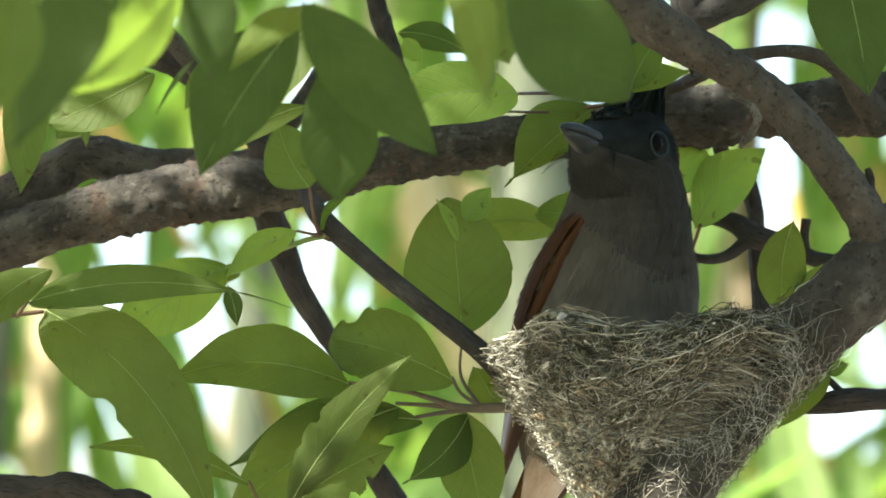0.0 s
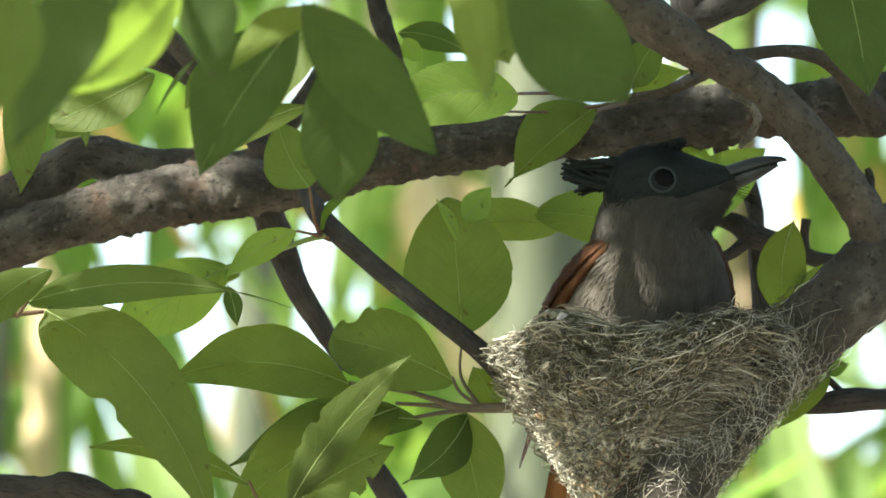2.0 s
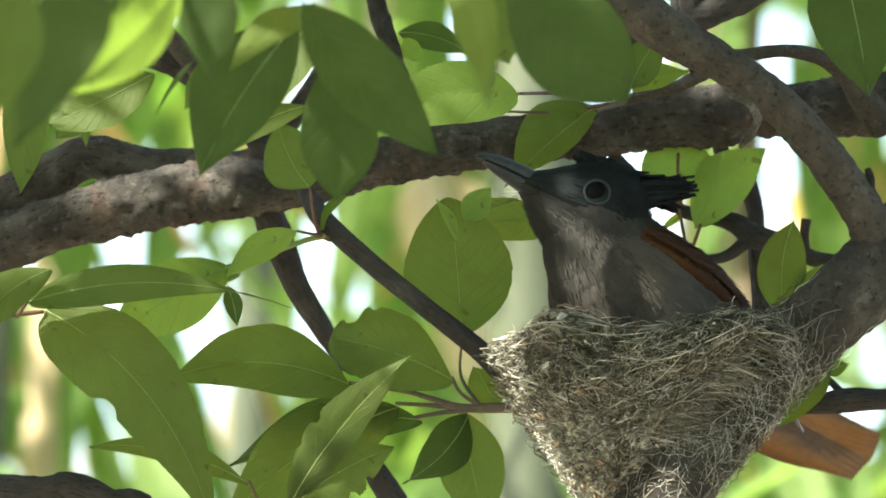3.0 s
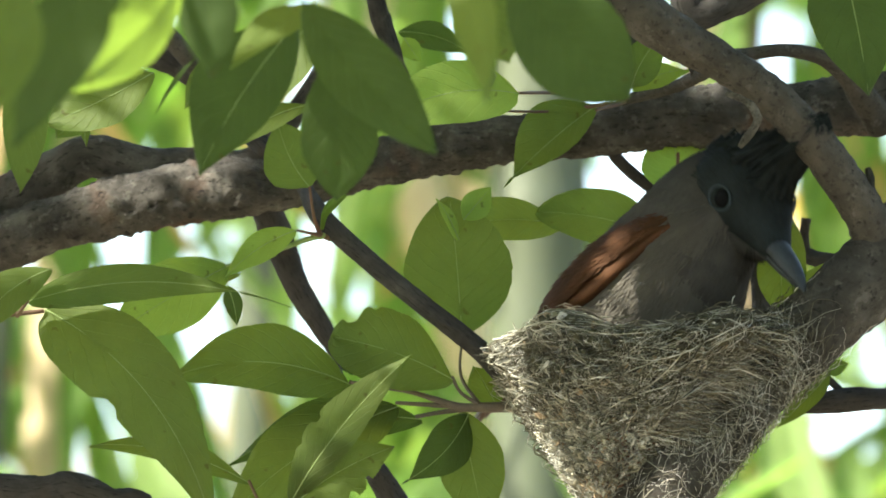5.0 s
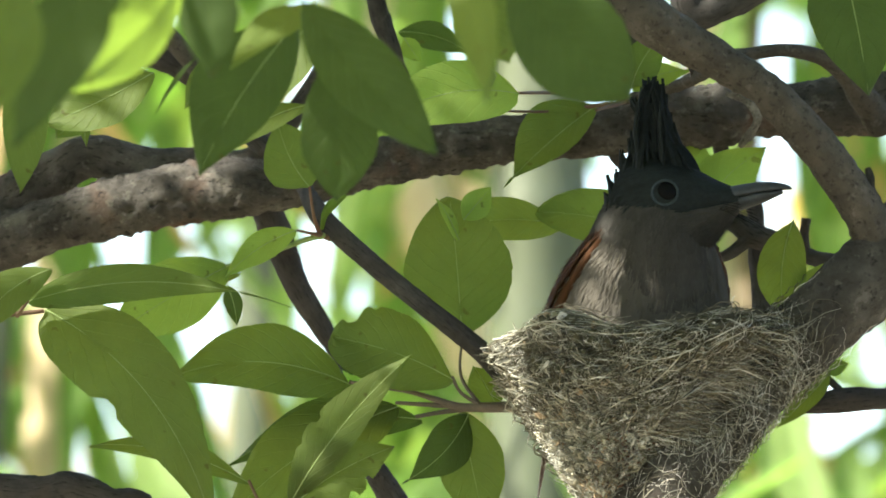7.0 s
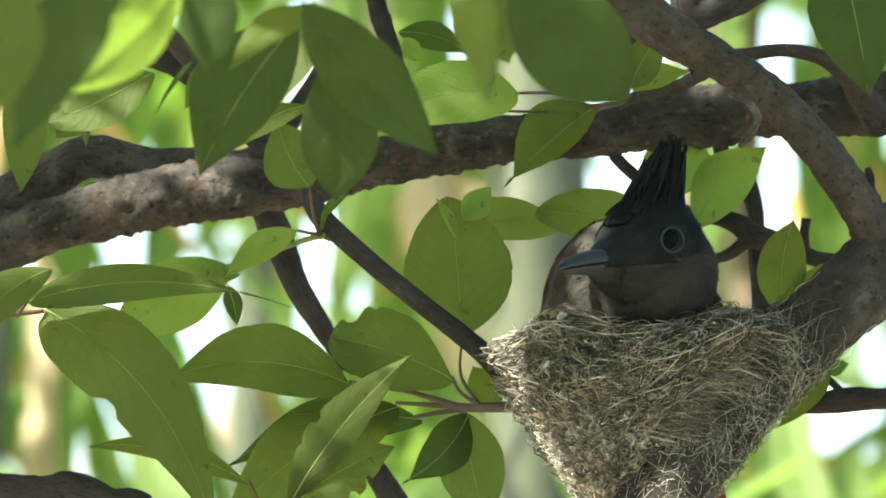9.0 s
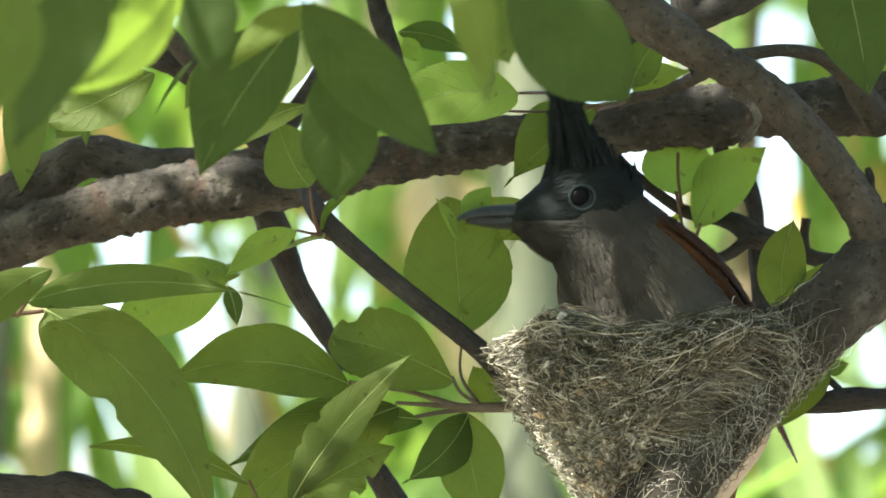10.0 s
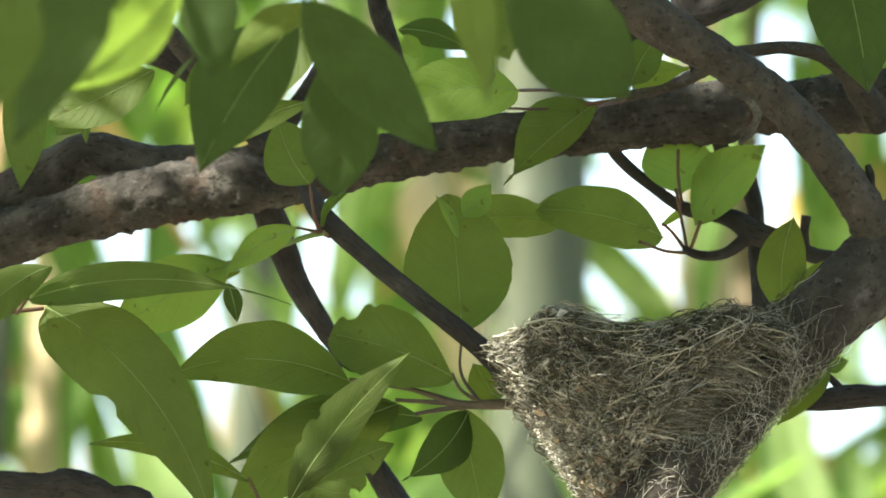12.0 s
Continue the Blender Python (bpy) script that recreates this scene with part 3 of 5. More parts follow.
leaf((4.74, 2, 4.33), (6.17, 2.4, 4.95), 0.98, LEAF_BRIGHT, -25, 0.06)
leaf((-1.14, 8, 6.48), (0.69, 8, 5.95), 0.79, LEAF_DARK, 10, 0.08)
leaf((-0.99, 7, 6.21), (-0.6, 7, 5.59), 0.56, LEAF_BRIGHT, 30, 0.0)
leaf((-8.29, 7.8, 2.54), (-9.43, 7.4, 2.06), 0.25, LEAF_BRIGHT, 20, 0.0)
leaf((1.34, -4, 3.95), (0.64, -6, 4.7), 1.54, LEAF, 20, 0.0)
leaf((6.39, 6.5, 1.27), (8.14, 5.4, 3.14), 1.47, LEAF_BRIGHT, 18, 0.10, full=0.5)
leaf((6.05, 6.6, 2.08), (5.79, 5.8, 3.86), 1.89, LEAF_BRIGHT, -10, 0.0, full=0.4)
# leaves at the height of the nest
leaf((-9.74, -2, -0.62), (-11.84, -2, -2.45), 1.19, LEAF, 10, -0.10)
leaf((-10.37, -1.4, -1.4), (-3.81, -3, -1.72), 1.02, LEAF, 22, 0.085, sag=0.04, full=0.38, base_shape=0.5, drip=0.2)
leaf((-9.93, -1, -1.51), (-5.79, -3, -6.98), 2.34, LEAF, 10, 0.10, full=0.25, tip_shape=0.95, base_shape=0.5, bites=[(0.42, -1, 0.22, 0.05), (0.63, 1, 0.06, 0.01), (0.71, 1, 0.06, 0.01)])
leaf((-4.81, -0.4, -5.8), (-8.68, -1.4, -4.78), 0.96, LEAF, 25, -0.07)
leaf((-5.31, 0.4, -0.28), (-8.3, -0.4, -2.18), 1.82, LEAF_BRIGHT, -14, -0.02)
leaf((-5.07, 0.8, -0.44), (-6.7, 0.6, -0.35), 0.77, LEAF, 25, 0.1)
leaf((-3.64, -0.4, 0.51), (-5.37, -1, -0.68), 0.79, LEAF_BRIGHT, -12, -0.06)
leaf((-5.39, 0.3, -0.81), (-5.16, 0.2, -1.81), 0.48, LEAF_DARK, 10, 0.05)
leaf((-2.28, 0.2, -3.28), (-6.69, -1.2, -3.05), 2.13, LEAF, 18, -0.10, full=0.4, base_shape=0.45, rw=1.12, bites=[(0.93, 1, 0.4, 0.03)])
leaf((0.31, 0.4, -3.18), (-2.67, -0.6, -2.09), 2.34, LEAF, 12, -0.03, full=0.6, tip_shape=0.5, bites=[(0.86, -1, 0.35, 0.06), (0.7, -1, 0.08, 0.03)])
leaf((0.48, 1.2, -2.02), (0.23, 0.6, 1.43), 2.88, LEAF, 12, 0.0, full=0.42, tip_shape=0.7, base_shape=0.55)
leaf((0.51, 0.2, 0.82), (1.18, -0.2, 1.58), 0.77, LEAF_BRIGHT, 20, 0.0)
leaf((0.4, 0.2, 0.32), (-0.08, -0.2, 1.34), 0.51, LEAF_BRIGHT, 45, 0.0)
leaf((3.1, 7, 1.44), (0.31, 5, 1.29), 1.35, LEAF, 5, -0.03, full=0.5, tip_shape=0.7)
leaf((5.66, 7.4, 1.08), (2.6, 5, 1.59), 1.59, LEAF, -6, -0.04, full=0.45, tip_shape=0.55, base_shape=0.55)
leaf((-3.87, -2, -6.61), (-0.91, -4, -3.06), 1.39, LEAF, 8, 0.04, rw=0.75, bites=[(0.45, 1, 0.2, 0.03), (0.3, 1, 0.12, 0.02)])
leaf((-3.81, -2, -6.61), (-1.29, -3, -5.19), 1.70, LEAF, 15, 0.05, teeth=0.03, bites=[(0.5, -1, 0.28, 0.04), (0.68, -1, 0.3, 0.03), (0.3, 1, 0.15, 0.03)])
leaf((-1.12, 0.9, -3.75), (-5.51, -0.5, -6.61), 2.31, LEAF, 15, -0.05)
leaf((-0.55, 0.9, -4.08), (-5.43, 1.5, -4.95), 1.68, LEAF_DARK, 20, -0.08)
leaf((0.65, 0.9, -3.97), (-0.93, -0.2, -5.75), 1.22, LEAF_DARK, -18, 0.08, drip=0.08)
leaf((0.44, 0.9, -3.9), (1.04, 1, -6.84), 1.76, LEAF, 12, 0.0)
leaf((1.36, 1.2, -3.78), (0.79, 1.4, -2.68), 1.05, LEAF, 15, 0.0)
leaf((-2.2, 0.3, -3.07), (-2.54, 0, -2.28), 0.42, LEAF_DARK, 25, 0.1)
leaf((8.86, 4.4, 1.29), (8.58, 3, -1.14), 1.30, LEAF, -8, -0.06, full=0.6, tip_shape=0.6)
leaf((8.82, 3.6, -0.87), (10.11, 4.2, 0.36), 0.88, LEAF, 8, -0.06, full=0.35, base_shape=0.5, rib=0)
leaf((9.7, 2.6, -2.78), (8.33, 2.2, -4.1), 0.77, LEAF, 25, 0.05)
leaf((9.62, 2.6, -2.78), (10.15, 2.2, -2.6), 0.42, LEAF, 25, 0.05)
leaf((6.2, 7.6, 1.85), (5.52, 7.4, 1.4), 0.36, LEAF_BRIGHT, 35, 0.05)


def shading_canopy():
    """Unseen leaves added above to shade the nest and bird, with gaps cut so that sun reaches chosen spots."""
    rng = random.Random(5)
    # Spots the sun is let through to; no leaf is put in its way.
    flecks = [(cm(p), r * 0.01) for p, r in (((1.5, -2, -3.2), 1.3), ((4.0, 0.4, 0.06), 0.2), ((-6.5, 6, 2.66), 0.4), ((-7.07, -57, -1.59), 1.9), ((0.78, -3, 3.79), 0.7), ((7.11, 6, 4.82), 0.9), ((2.4, -2, -4.8), 1.6), ((3.8, -1.6, -6.0), 1.5))]
    verts, faces = [], []
    for n in range(9600):
        c = Vector((rng.uniform(-1.2, 0.45), rng.uniform(-1.15, 0.3), rng.uniform(0.22, 0.75))) + AIM
        # Extra leaves gathered on the sun's path to shade the bird.
        if n > 8600:
            c = cm((5.0, 1.0, 1.2)) + SUN * rng.uniform(0.35, 0.9) + Vector((rng.gauss(0, 0.04), rng.gauss(0, 0.04), rng.gauss(0, 0.04)))
        m = Euler((rng.uniform(-0.7, 0.7), rng.uniform(-0.7, 0.7), rng.uniform(0, 6.3))).to_matrix()
        ln, wd = rng.uniform(0.045, 0.065), rng.uniform(0.010, 0.014)
        mid = c + m @ Vector((ln / 2, 0, 0))
        if any((mid - p - SUN * (mid - p).dot(SUN)).length < r + 0.016 for p, r in flecks):
            continue
        k = len(verts)
        for u, v in ((0, 0), (0.3, 0.9), (0.6, 0.8), (1, 0), (0.6, -0.8), (0.3, -0.9)):
            verts.append(c + m @ Vector((ln * u, wd * v, 0.002 * abs(v))))
        faces += [(k, k + 1, k + 2, k + 3), (k, k + 3, k + 4, k + 5)]
    me = bpy.data.meshes.new("crown")
    me.from_pydata(verts, [], faces)
    me.uv_layers.new()
    me.materials.append(LEAF)
    ob = new("crown", me)
    ob.parent = tree
    tagged(on_tree(ob), kind="stuff")


shading_canopy()


# ---- nest ----
def nest_ring(h):
    """Centre (x, y, z), half widths across and deep of the nest's wall at height h: 0 at the bottom, 1 at the rim (centimetres)."""
    bottom, rim = Vector((4, -0.4, -6.32)), Vector((5.02, 0.4, -1.95))
    c = bottom.lerp(rim, h)
    lip = 0.55 * (max(0, h - 0.86) / 0.14) ** 2
    return c, 0.34 + 3.70 * h ** 0.92 - lip, 0.45 + 3.1 * h ** 0.86 - lip


def nest_point(h, ang, out=0.0):
    c, rx, ry = nest_ring(h)
    lump = 0.14 * noise.noise((math.cos(ang) * 2.3, math.sin(ang) * 2.3, h * 4)) + 0.25 * max(0, h - 0.8) * noise.noise((math.cos(ang) * 3, math.sin(ang) * 3, 9))
    lump += 0.065 * noise.noise((math.cos(ang) * 9, math.sin(ang) * 9, h * 13)) + 0.045 * noise.noise((math.cos(ang) * 21, math.sin(ang) * 21, h * 30 + 7))
    k = 1 + lump
    z = c.z + (0.35 * noise.noise((math.cos(ang) * 1.8, math.sin(ang) * 1.8, 4)) + 0.20 * math.exp(-((ang % 6.2832 - 4.05) / 0.38) ** 2) - 0.28 * math.exp(-((ang % 6.2832 - 3.2) / 0.4) ** 2) - 0.24 * math.exp(-((ang % 6.2832 - 4.62) / 0.32) ** 2) + 0.12 * math.cos(ang)) * h ** 3
    ca, sa = math.cos(ang), math.sin(ang)
    full = (abs(ca) ** 2.25 + abs(sa) ** 2.25) ** (-1 / 2.25)
    return Vector((c.x + (rx * k * full + out) * ca, c.y + (ry * k * full + out) * sa, z))


def strand(verts, faces, pts, r):
    """A thin three-sided fibre along pts (centimetres), tapering to its ends."""
    k0, n = len(verts), len(pts)
    for i, p in enumerate(pts):
        w = (pts[min(i + 1, n - 1)] - pts[max(i - 1, 0)]).normalized()
        s = w.cross(Vector((0.3, 0.5, 0.8))).normalized()
        t = w.cross(s)
        rr = r * (0.45 + 0.55 * math.sin(math.pi * (i + 0.6) / (n + 0.2)))
        for a in (0.0, 2.094, 4.189):
            verts.append(cm(p + (s * math.cos(a) + t * math.sin(a)) * rr))
    for i in range(n - 1):
        for j in range(3):
            a, b = k0 + 3 * i + j, k0 + 3 * i + (j + 1) % 3
            faces.append((a, b, b + 3, a + 3))


def stuff(name, verts, faces, mat, parent, label):
    me = bpy.data.meshes.new(name)
    me.from_pydata(verts, [], faces)
    me.materials.append(mat)
    me.polygons.foreach_set("use_smooth", [True] * len(me.polygons))
    ob = new(name, me)
    ob.parent = parent
    ob.matrix_parent_inverse = Matrix.Translation(parent.location).inverted()
    return tagged(ob, label=label, kind="stuff")


nest = tagged(new("nest"), "cup nest of dry grass and grey fibre in the fork", "nest")
nest.location = cm((4.23, -0.4, -6.32))


def nest_cup():
    bm = bmesh.new()
    sides, rings = 96, []
    for i in range(41):
        h = i / 40
        rings.append([bm.verts.new(cm(nest_point(h, 2 * math.pi * k / sides, 0.05 * noise.noise((k * 0.9, i * 0.9, 3))))) for k in range(sides)])
    for i in range(1, 15):
        d = i / 14
        ring = []
        for k in range(sides):
            ang = 2 * math.pi * k / sides
            p, c = nest_point(1.0, ang), nest_ring(1.0)[0]
            q = Vector((c.x, c.y, p.z))
            s = 0.80 * math.cos(d * math.pi / 2 * 0.98) + 0.02
            ring.append(bm.verts.new(cm(q + (p - q) * s + Vector((0, 0, -3.0 * math.sin(d * math.pi / 2) * d ** 0.6)))))
        rings.append(ring)
    for a, b in zip(rings, rings[1:]):
        for k in range(sides):
            j = (k + 1) % sides
            bm.faces.new((a[k], a[j], b[j], b[k]))
    bm.faces.new(rings[0][::-1])
    bm.faces.new(rings[-1])
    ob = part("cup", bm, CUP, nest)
    ob.matrix_parent_inverse = Matrix.Translation(nest.location).inverted()


nest_cup()


def nest_fibres():
    rng = random.Random(11)
    def laid(count, mat, name, label, r, hmin, hmax, length, flat, lift, curl=0.22, clump=0.0, arc=(math.pi, 2 * math.pi)):
        """Strands wound on the wall; clump leaves bare hollows between tufts, curl is how much each strand wanders."""
        verts, faces = [], []
        while count > 0:
            h = hmin + (hmax - hmin) * rng.random() ** 0.8
            ang = rng.uniform(*arc) if rng.random() < 0.9 else rng.uniform(0, math.pi)
            if clump and noise.noise((math.cos(ang) * 6, math.sin(ang) * 6, h * 8 + r * 900)) < clump - 0.35 + rng.gauss(0, 0.08):
                continue
            count -= 1
            lay = 0.5 * noise.noise((ang * 3.0, h * 5.0, 1.0 + r * 300))
            slope = rng.gauss(lay, flat) + (math.pi if rng.random() < 0.5 else 0)
            ln = length * rng.uniform(0.35, 1.4)
            n, pts, off = 14, [], rng.uniform(0.0, lift)
            a, hh, turn = ang, h, rng.gauss(0, curl * 0.6)
            for i in range(n):
                bow = off + 0.45 * lift * math.sin(i * 1.3 + ang * 7)
                if hh > 1.0:
                    over = min((hh - 1.0) * 4.6, 0.4)
                    p = nest_point(1.0, a, bow - over * 0.9) + Vector((0, 0, over * 0.35))
                else:
                    p = nest_point(max(0.0, hh), a, bow)
                pts.append(p)
                slope += turn + rng.gauss(0, curl)
                step = ln / n
                a += step * math.cos(slope) / max(nest_ring(min(1, max(0.02, hh)))[1], 0.8)
                hh += step * math.sin(slope) / 4.6
            strand(verts, faces, pts, r * rng.uniform(0.55, 1.5))
        stuff(name, verts, faces, mat, nest, label)
    # Pale strands crowd the sunlit west, so some of that light is in colour.
    west, front, east = (math.pi, 4.75), (3.3, 5.1), (4.6, 2 * math.pi)
    laid(700, BROWN_FIBRE, "rootlet", "dark brown rootlets", 0.0125, 0.0, 1.03, 2.0, 1.2, 0.16, 0.4, 0.15)
    laid(760, GREY_FIBRE, "grey_fibre", "fine grey plant fibres wound round the cup", 0.0075, 0.45, 1.0, 2.6, 0.7, 0.17, 0.3, 0.22, west)
    laid(230, GREY_FIBRE, "sparse_fibre", "scattered grey fibres on the dark wall", 0.0085, 0.1, 1.0, 2.4, 1.4, 0.34, 0.3, 0.0, east)
    laid(360, GREY_FIBRE, "curled_fibre", "short curled grey fibres", 0.0100, 0.0, 0.6, 1.1, 1.6, 0.20, 0.6, 0.34, west)
    laid(210, STRAW, "straw", "pale dry grass stems", 0.0115, 0.1, 1.03, 2.0, 1.2, 0.26, 0.34, 0.3, (math.pi, 5.2))
    laid(80, GREY_FIBRE, "long_stem", "long straight grey grass stems round the cup", 0.0150, 0.45, 1.0, 4.0, 0.5, 0.40, 0.07)
    laid(150, BROWN_FIBRE, "coarse_stem", "coarse dark stems woven through the cup", 0.0170, 0.25, 1.02, 3.4, 0.8, 0.40, 0.12)
    laid(1000, MOSS, "moss", "olive moss and matted down", 0.065, 0.05, 1.0, 0.5, 1.6, 0.10, 0.6, 0.2)
    laid(320, WOOL, "silk", "white spider silk and plant down", 0.006, 0.02, 1.0, 1.5, 1.4, 0.24, 0.45, 0.34)
    laid(26, STRAW, "stalk", "stout pale grass stalks", 0.020, 0.4, 1.03, 3.0, 0.9, 0.36, 0.10)
    # Red-brown strands stand in for a dark reddish hollow low on the cup.
    laid(300, RED_FIBRE, "red_hollow", "red-brown strands standing in for a hollow low on the cup", 0.030, 0.02, 0.34, 0.6, 1.4, 0.12, 0.4, 0.0, (4.2, 5.1))
    laid(230, STRAW, "pale_scrap", "pale crumbling scraps low on the cup", 0.036, 0.02, 0.5, 0.8, 1.6, 0.26, 0.8, 0.36, front)
    laid(420, GREY_FIBRE, "tangled_fibre", "tangled curled fibres low on the cup", 0.0115, 0.0, 0.5, 1.4, 1.6, 0.30, 0.9, 0.30, front)
    # loose ends that stand up along the rim
    verts, faces = [], []
    for _ in range(170):
        ang = rng.uniform(math.pi * 0.95, 2.05 * math.pi) if rng.random() < 0.75 else rng.uniform(0, 2 * math.pi)
        p = nest_point(1.0, ang, -rng.uniform(0.0, 0.7))
        d = Vector((rng.gauss(0, 1.2), rng.gauss(0, 0.6), rng.uniform(0.1, 0.7))).normalized()
        ln = rng.uniform(0.2, 0.8)
        bend = Vector((rng.gauss(0, 0.3), rng.gauss(0, 0.3), -0.25))
        strand(verts, faces, [p + d * ln * t + bend * ln * t * t for t in np.linspace(0, 1, 6)], rng.uniform(0.008, 0.020))
    stuff("rim_straw", verts, faces, STRAW, nest, "loose pale straws along the rim")
    # stems that arch clear of the rim and dip back into it
    verts, faces = [], []
    for _ in range(70):
        ang, span, up = rng.uniform(3.7, 5.7), rng.uniform(0.12, 0.4), rng.uniform(0.05, 0.32)
        inset = rng.uniform(0.0, 0.8)
        strand(verts, faces, [nest_point(1.0, ang + span * u, -inset) + Vector((0, 0, up * math.sin(math.pi * u) + rng.gauss(0, 0.015))) for u in np.linspace(0, 1, 9)], rng.uniform(0.009, 0.018))
    stuff("rim_stem", verts, faces, BROWN_FIBRE, nest, "dark stems arched along the rim")
    # fibre bound round the stem beside the cup, and laid over from the cup's wall to the stem
    stem = spline([(4.87, -0.3, -7.23), (5.64, -0.85, -5.98), (6.81, -0.75, -4.56), (8, -0.45, -3.15), (9.13, -0.2, -2.02), (10.27, 0, -1.01)], 0.05)

    def on_stem(t, ang, out):
        """A place on the stem's bark: t runs up it, ang 0 faces the camera's side."""
        x = min(max(t, 0.0), 0.999) * (len(stem) - 2)
        i = int(x)
        at, nxt = Vector(stem[i]), Vector(stem[i + 1])
        way = (nxt - at).normalized()
        side = way.cross(Vector((0, 1, 0))).normalized()
        front = side.cross(way)
        front = -front if front.y > 0 else front
        return at.lerp(nxt, x - i) + (front * math.cos(ang) + side * math.sin(ang)) * (0.97 + out)

    for count, mat, name, label, r, lo, hi in (
            (330, GREY_FIBRE, "binding_fibre", "grey fibres that bind the cup to the stem", 0.0085, 0.15, 0.74),
            (420, BROWN_FIBRE, "binding_rootlet", "dark rootlets that bind the cup to the stem", 0.010, 0.2, 0.80),
            (110, STRAW, "binding_straw", "pale straws on the stem", 0.011, 0.2, 0.72),
            (260, WOOL, "binding_silk", "white silk on the stem", 0.0055, 0.02, 0.8)):
        verts, faces = [], []
        for _ in range(count):
            t, ang = lo + (hi - lo) * rng.random(), rng.uniform(-1.7, 1.7)
            slope, ln, turn = rng.gauss(1.2, 0.7), rng.uniform(0.5, 1.9), rng.gauss(0, 0.12)
            pts, off = [], rng.uniform(0.0, 0.16)
            for i in range(9):
                pts.append(on_stem(t, ang, off + 0.05 * math.sin(i * 2.1 + ang * 9)))
                slope += turn + rng.gauss(0, 0.25)
                t += ln / 9 * math.cos(slope) / 7.6
                ang += ln / 9 * math.sin(slope)
            strand(verts, faces, pts, r * rng.uniform(0.6, 1.5))
        stuff(name, verts, faces, mat, nest, label)
    for count, mat, name, label, r in ((240, GREY_FIBRE, "bridging_fibre", "grey fibres laid from the cup over the stem", 0.009), (260, BROWN_FIBRE, "bridging_rootlet", "brown rootlets laid from the cup over the stem", 0.010), (50, STRAW, "bridging_straw", "pale straws laid from the cup over the stem", 0.0125)):
        verts, faces = [], []
        for _ in range(count):
            h = rng.uniform(0.3, 1.0)
            a = nest_point(h, rng.uniform(4.7, 5.75), 0.12 * rng.random())
            b = on_stem(0.16 + 0.62 * h + rng.gauss(0, 0.07), rng.uniform(-1.2, 1.2), 0.1 * rng.random())
            b = a.lerp(b, min(1.0, 2.4 / max((b - a).length, 0.1)))
            mid = a.lerp(b, 0.5) + Vector((rng.gauss(0, 0.12), -rng.uniform(0.05, 0.3), rng.gauss(0, 0.22)))
            pts = []
            for i in range(9):
                u = i / 8
                pts.append(a * (1 - u) ** 2 + mid * (2 * u * (1 - u)) + b * u * u + Vector((rng.gauss(0, 0.015), rng.gauss(0, 0.015), rng.gauss(0, 0.015))))
            strand(verts, faces, pts, r * rng.uniform(0.6, 1.5))
        stuff(name, verts, faces, mat, nest, label)
    # flakes of dry leaf and bark, larger ones on the rim and low on the front
    for n in range(170):
        h, ang = rng.uniform(0.02, 1.0), rng.uniform(math.pi * 1.02, 1.98 * math.pi)
        big = 1.0
        if n < 7:
            h, ang, big = 0.99, rng.uniform(3.8, 4.4), rng.uniform(1.1, 1.9)
        elif n < 100:
            h, ang, big = rng.uniform(0.03, 0.5), rng.uniform(3.5, 5.0), rng.uniform(0.8, 1.7)
        p = nest_point(h, ang, 0.10)
        bm = bmesh.new()
        s = big * rng.uniform(0.0008, 0.0022)
        n = 7
        top = [bm.verts.new((s * rng.uniform(0.6, 1.2) * math.cos(6.283 * i / n), s * 0.6 * rng.uniform(0.6, 1.2) * math.sin(6.283 * i / n), 0.0002 + s * 0.25 * math.cos(i))) for i in range(n)]
        low = [bm.verts.new(v.co - Vector((0, 0, 0.0002))) for v in top]
        bm.faces.new(top)
        bm.faces.new(low[::-1])
        for i in range(n):
            bm.faces.new((top[i], low[i], low[(i + 1) % n], top[(i + 1) % n]))
        ob = part("flake", bm, rng.choice((FLAKE, FLAKE, STRAW, WOOL)), nest, smooth=False)
        ob.matrix_parent_inverse = Matrix.Translation(nest.location).inverted()
        ob.matrix_basis = Matrix.Translation(cm(p)) @ Euler((rng.uniform(0.6, 2.2), rng.uniform(-0.6, 0.6), rng.uniform(0, 6))).to_matrix().to_4x4()


nest_fibres()

# ---- bird ----
bird = tagged(new("bird"), "crested flycatcher with blue-black head, ash breast and chestnut back", "bird")


def loft(bm, sections, sides=28, ruffle=0.0, seed=0.0, size=0.01):
    """Closed body along x from sections (x, centre z, half width, half height above, half height below), in centimetres."""
    rings = []
    xs = spline(sections, 0.25)
    for q in xs:
        ring = []
        for k in range(sides):
            a = 2 * math.pi * k / sides
            ca, sa = math.cos(a), math.sin(a)
            h = q[3] if sa > 0 else q[4]
            g = 1 + ruffle * noise.noise((q[0] * 1.6 + seed, ca * 3, sa * 3)) + ruffle * 0.6 * noise.noise((q[0] * 4 + seed, ca * 9, sa * 9))
            ring.append(bm.verts.new(Vector((q[0], max(q[2], 0.01) * ca * g, q[1] + max(h, 0.01) * sa * g)) * size))
        rings.append(ring)
    for a, b in zip(rings, rings[1:]):
        for k in range(sides):
            j = (k + 1) % sides
            bm.faces.new((a[k], b[k], b[j], a[j]))
    bm.faces.new(rings[0])
    bm.faces.new(rings[-1][::-1])
    return bm


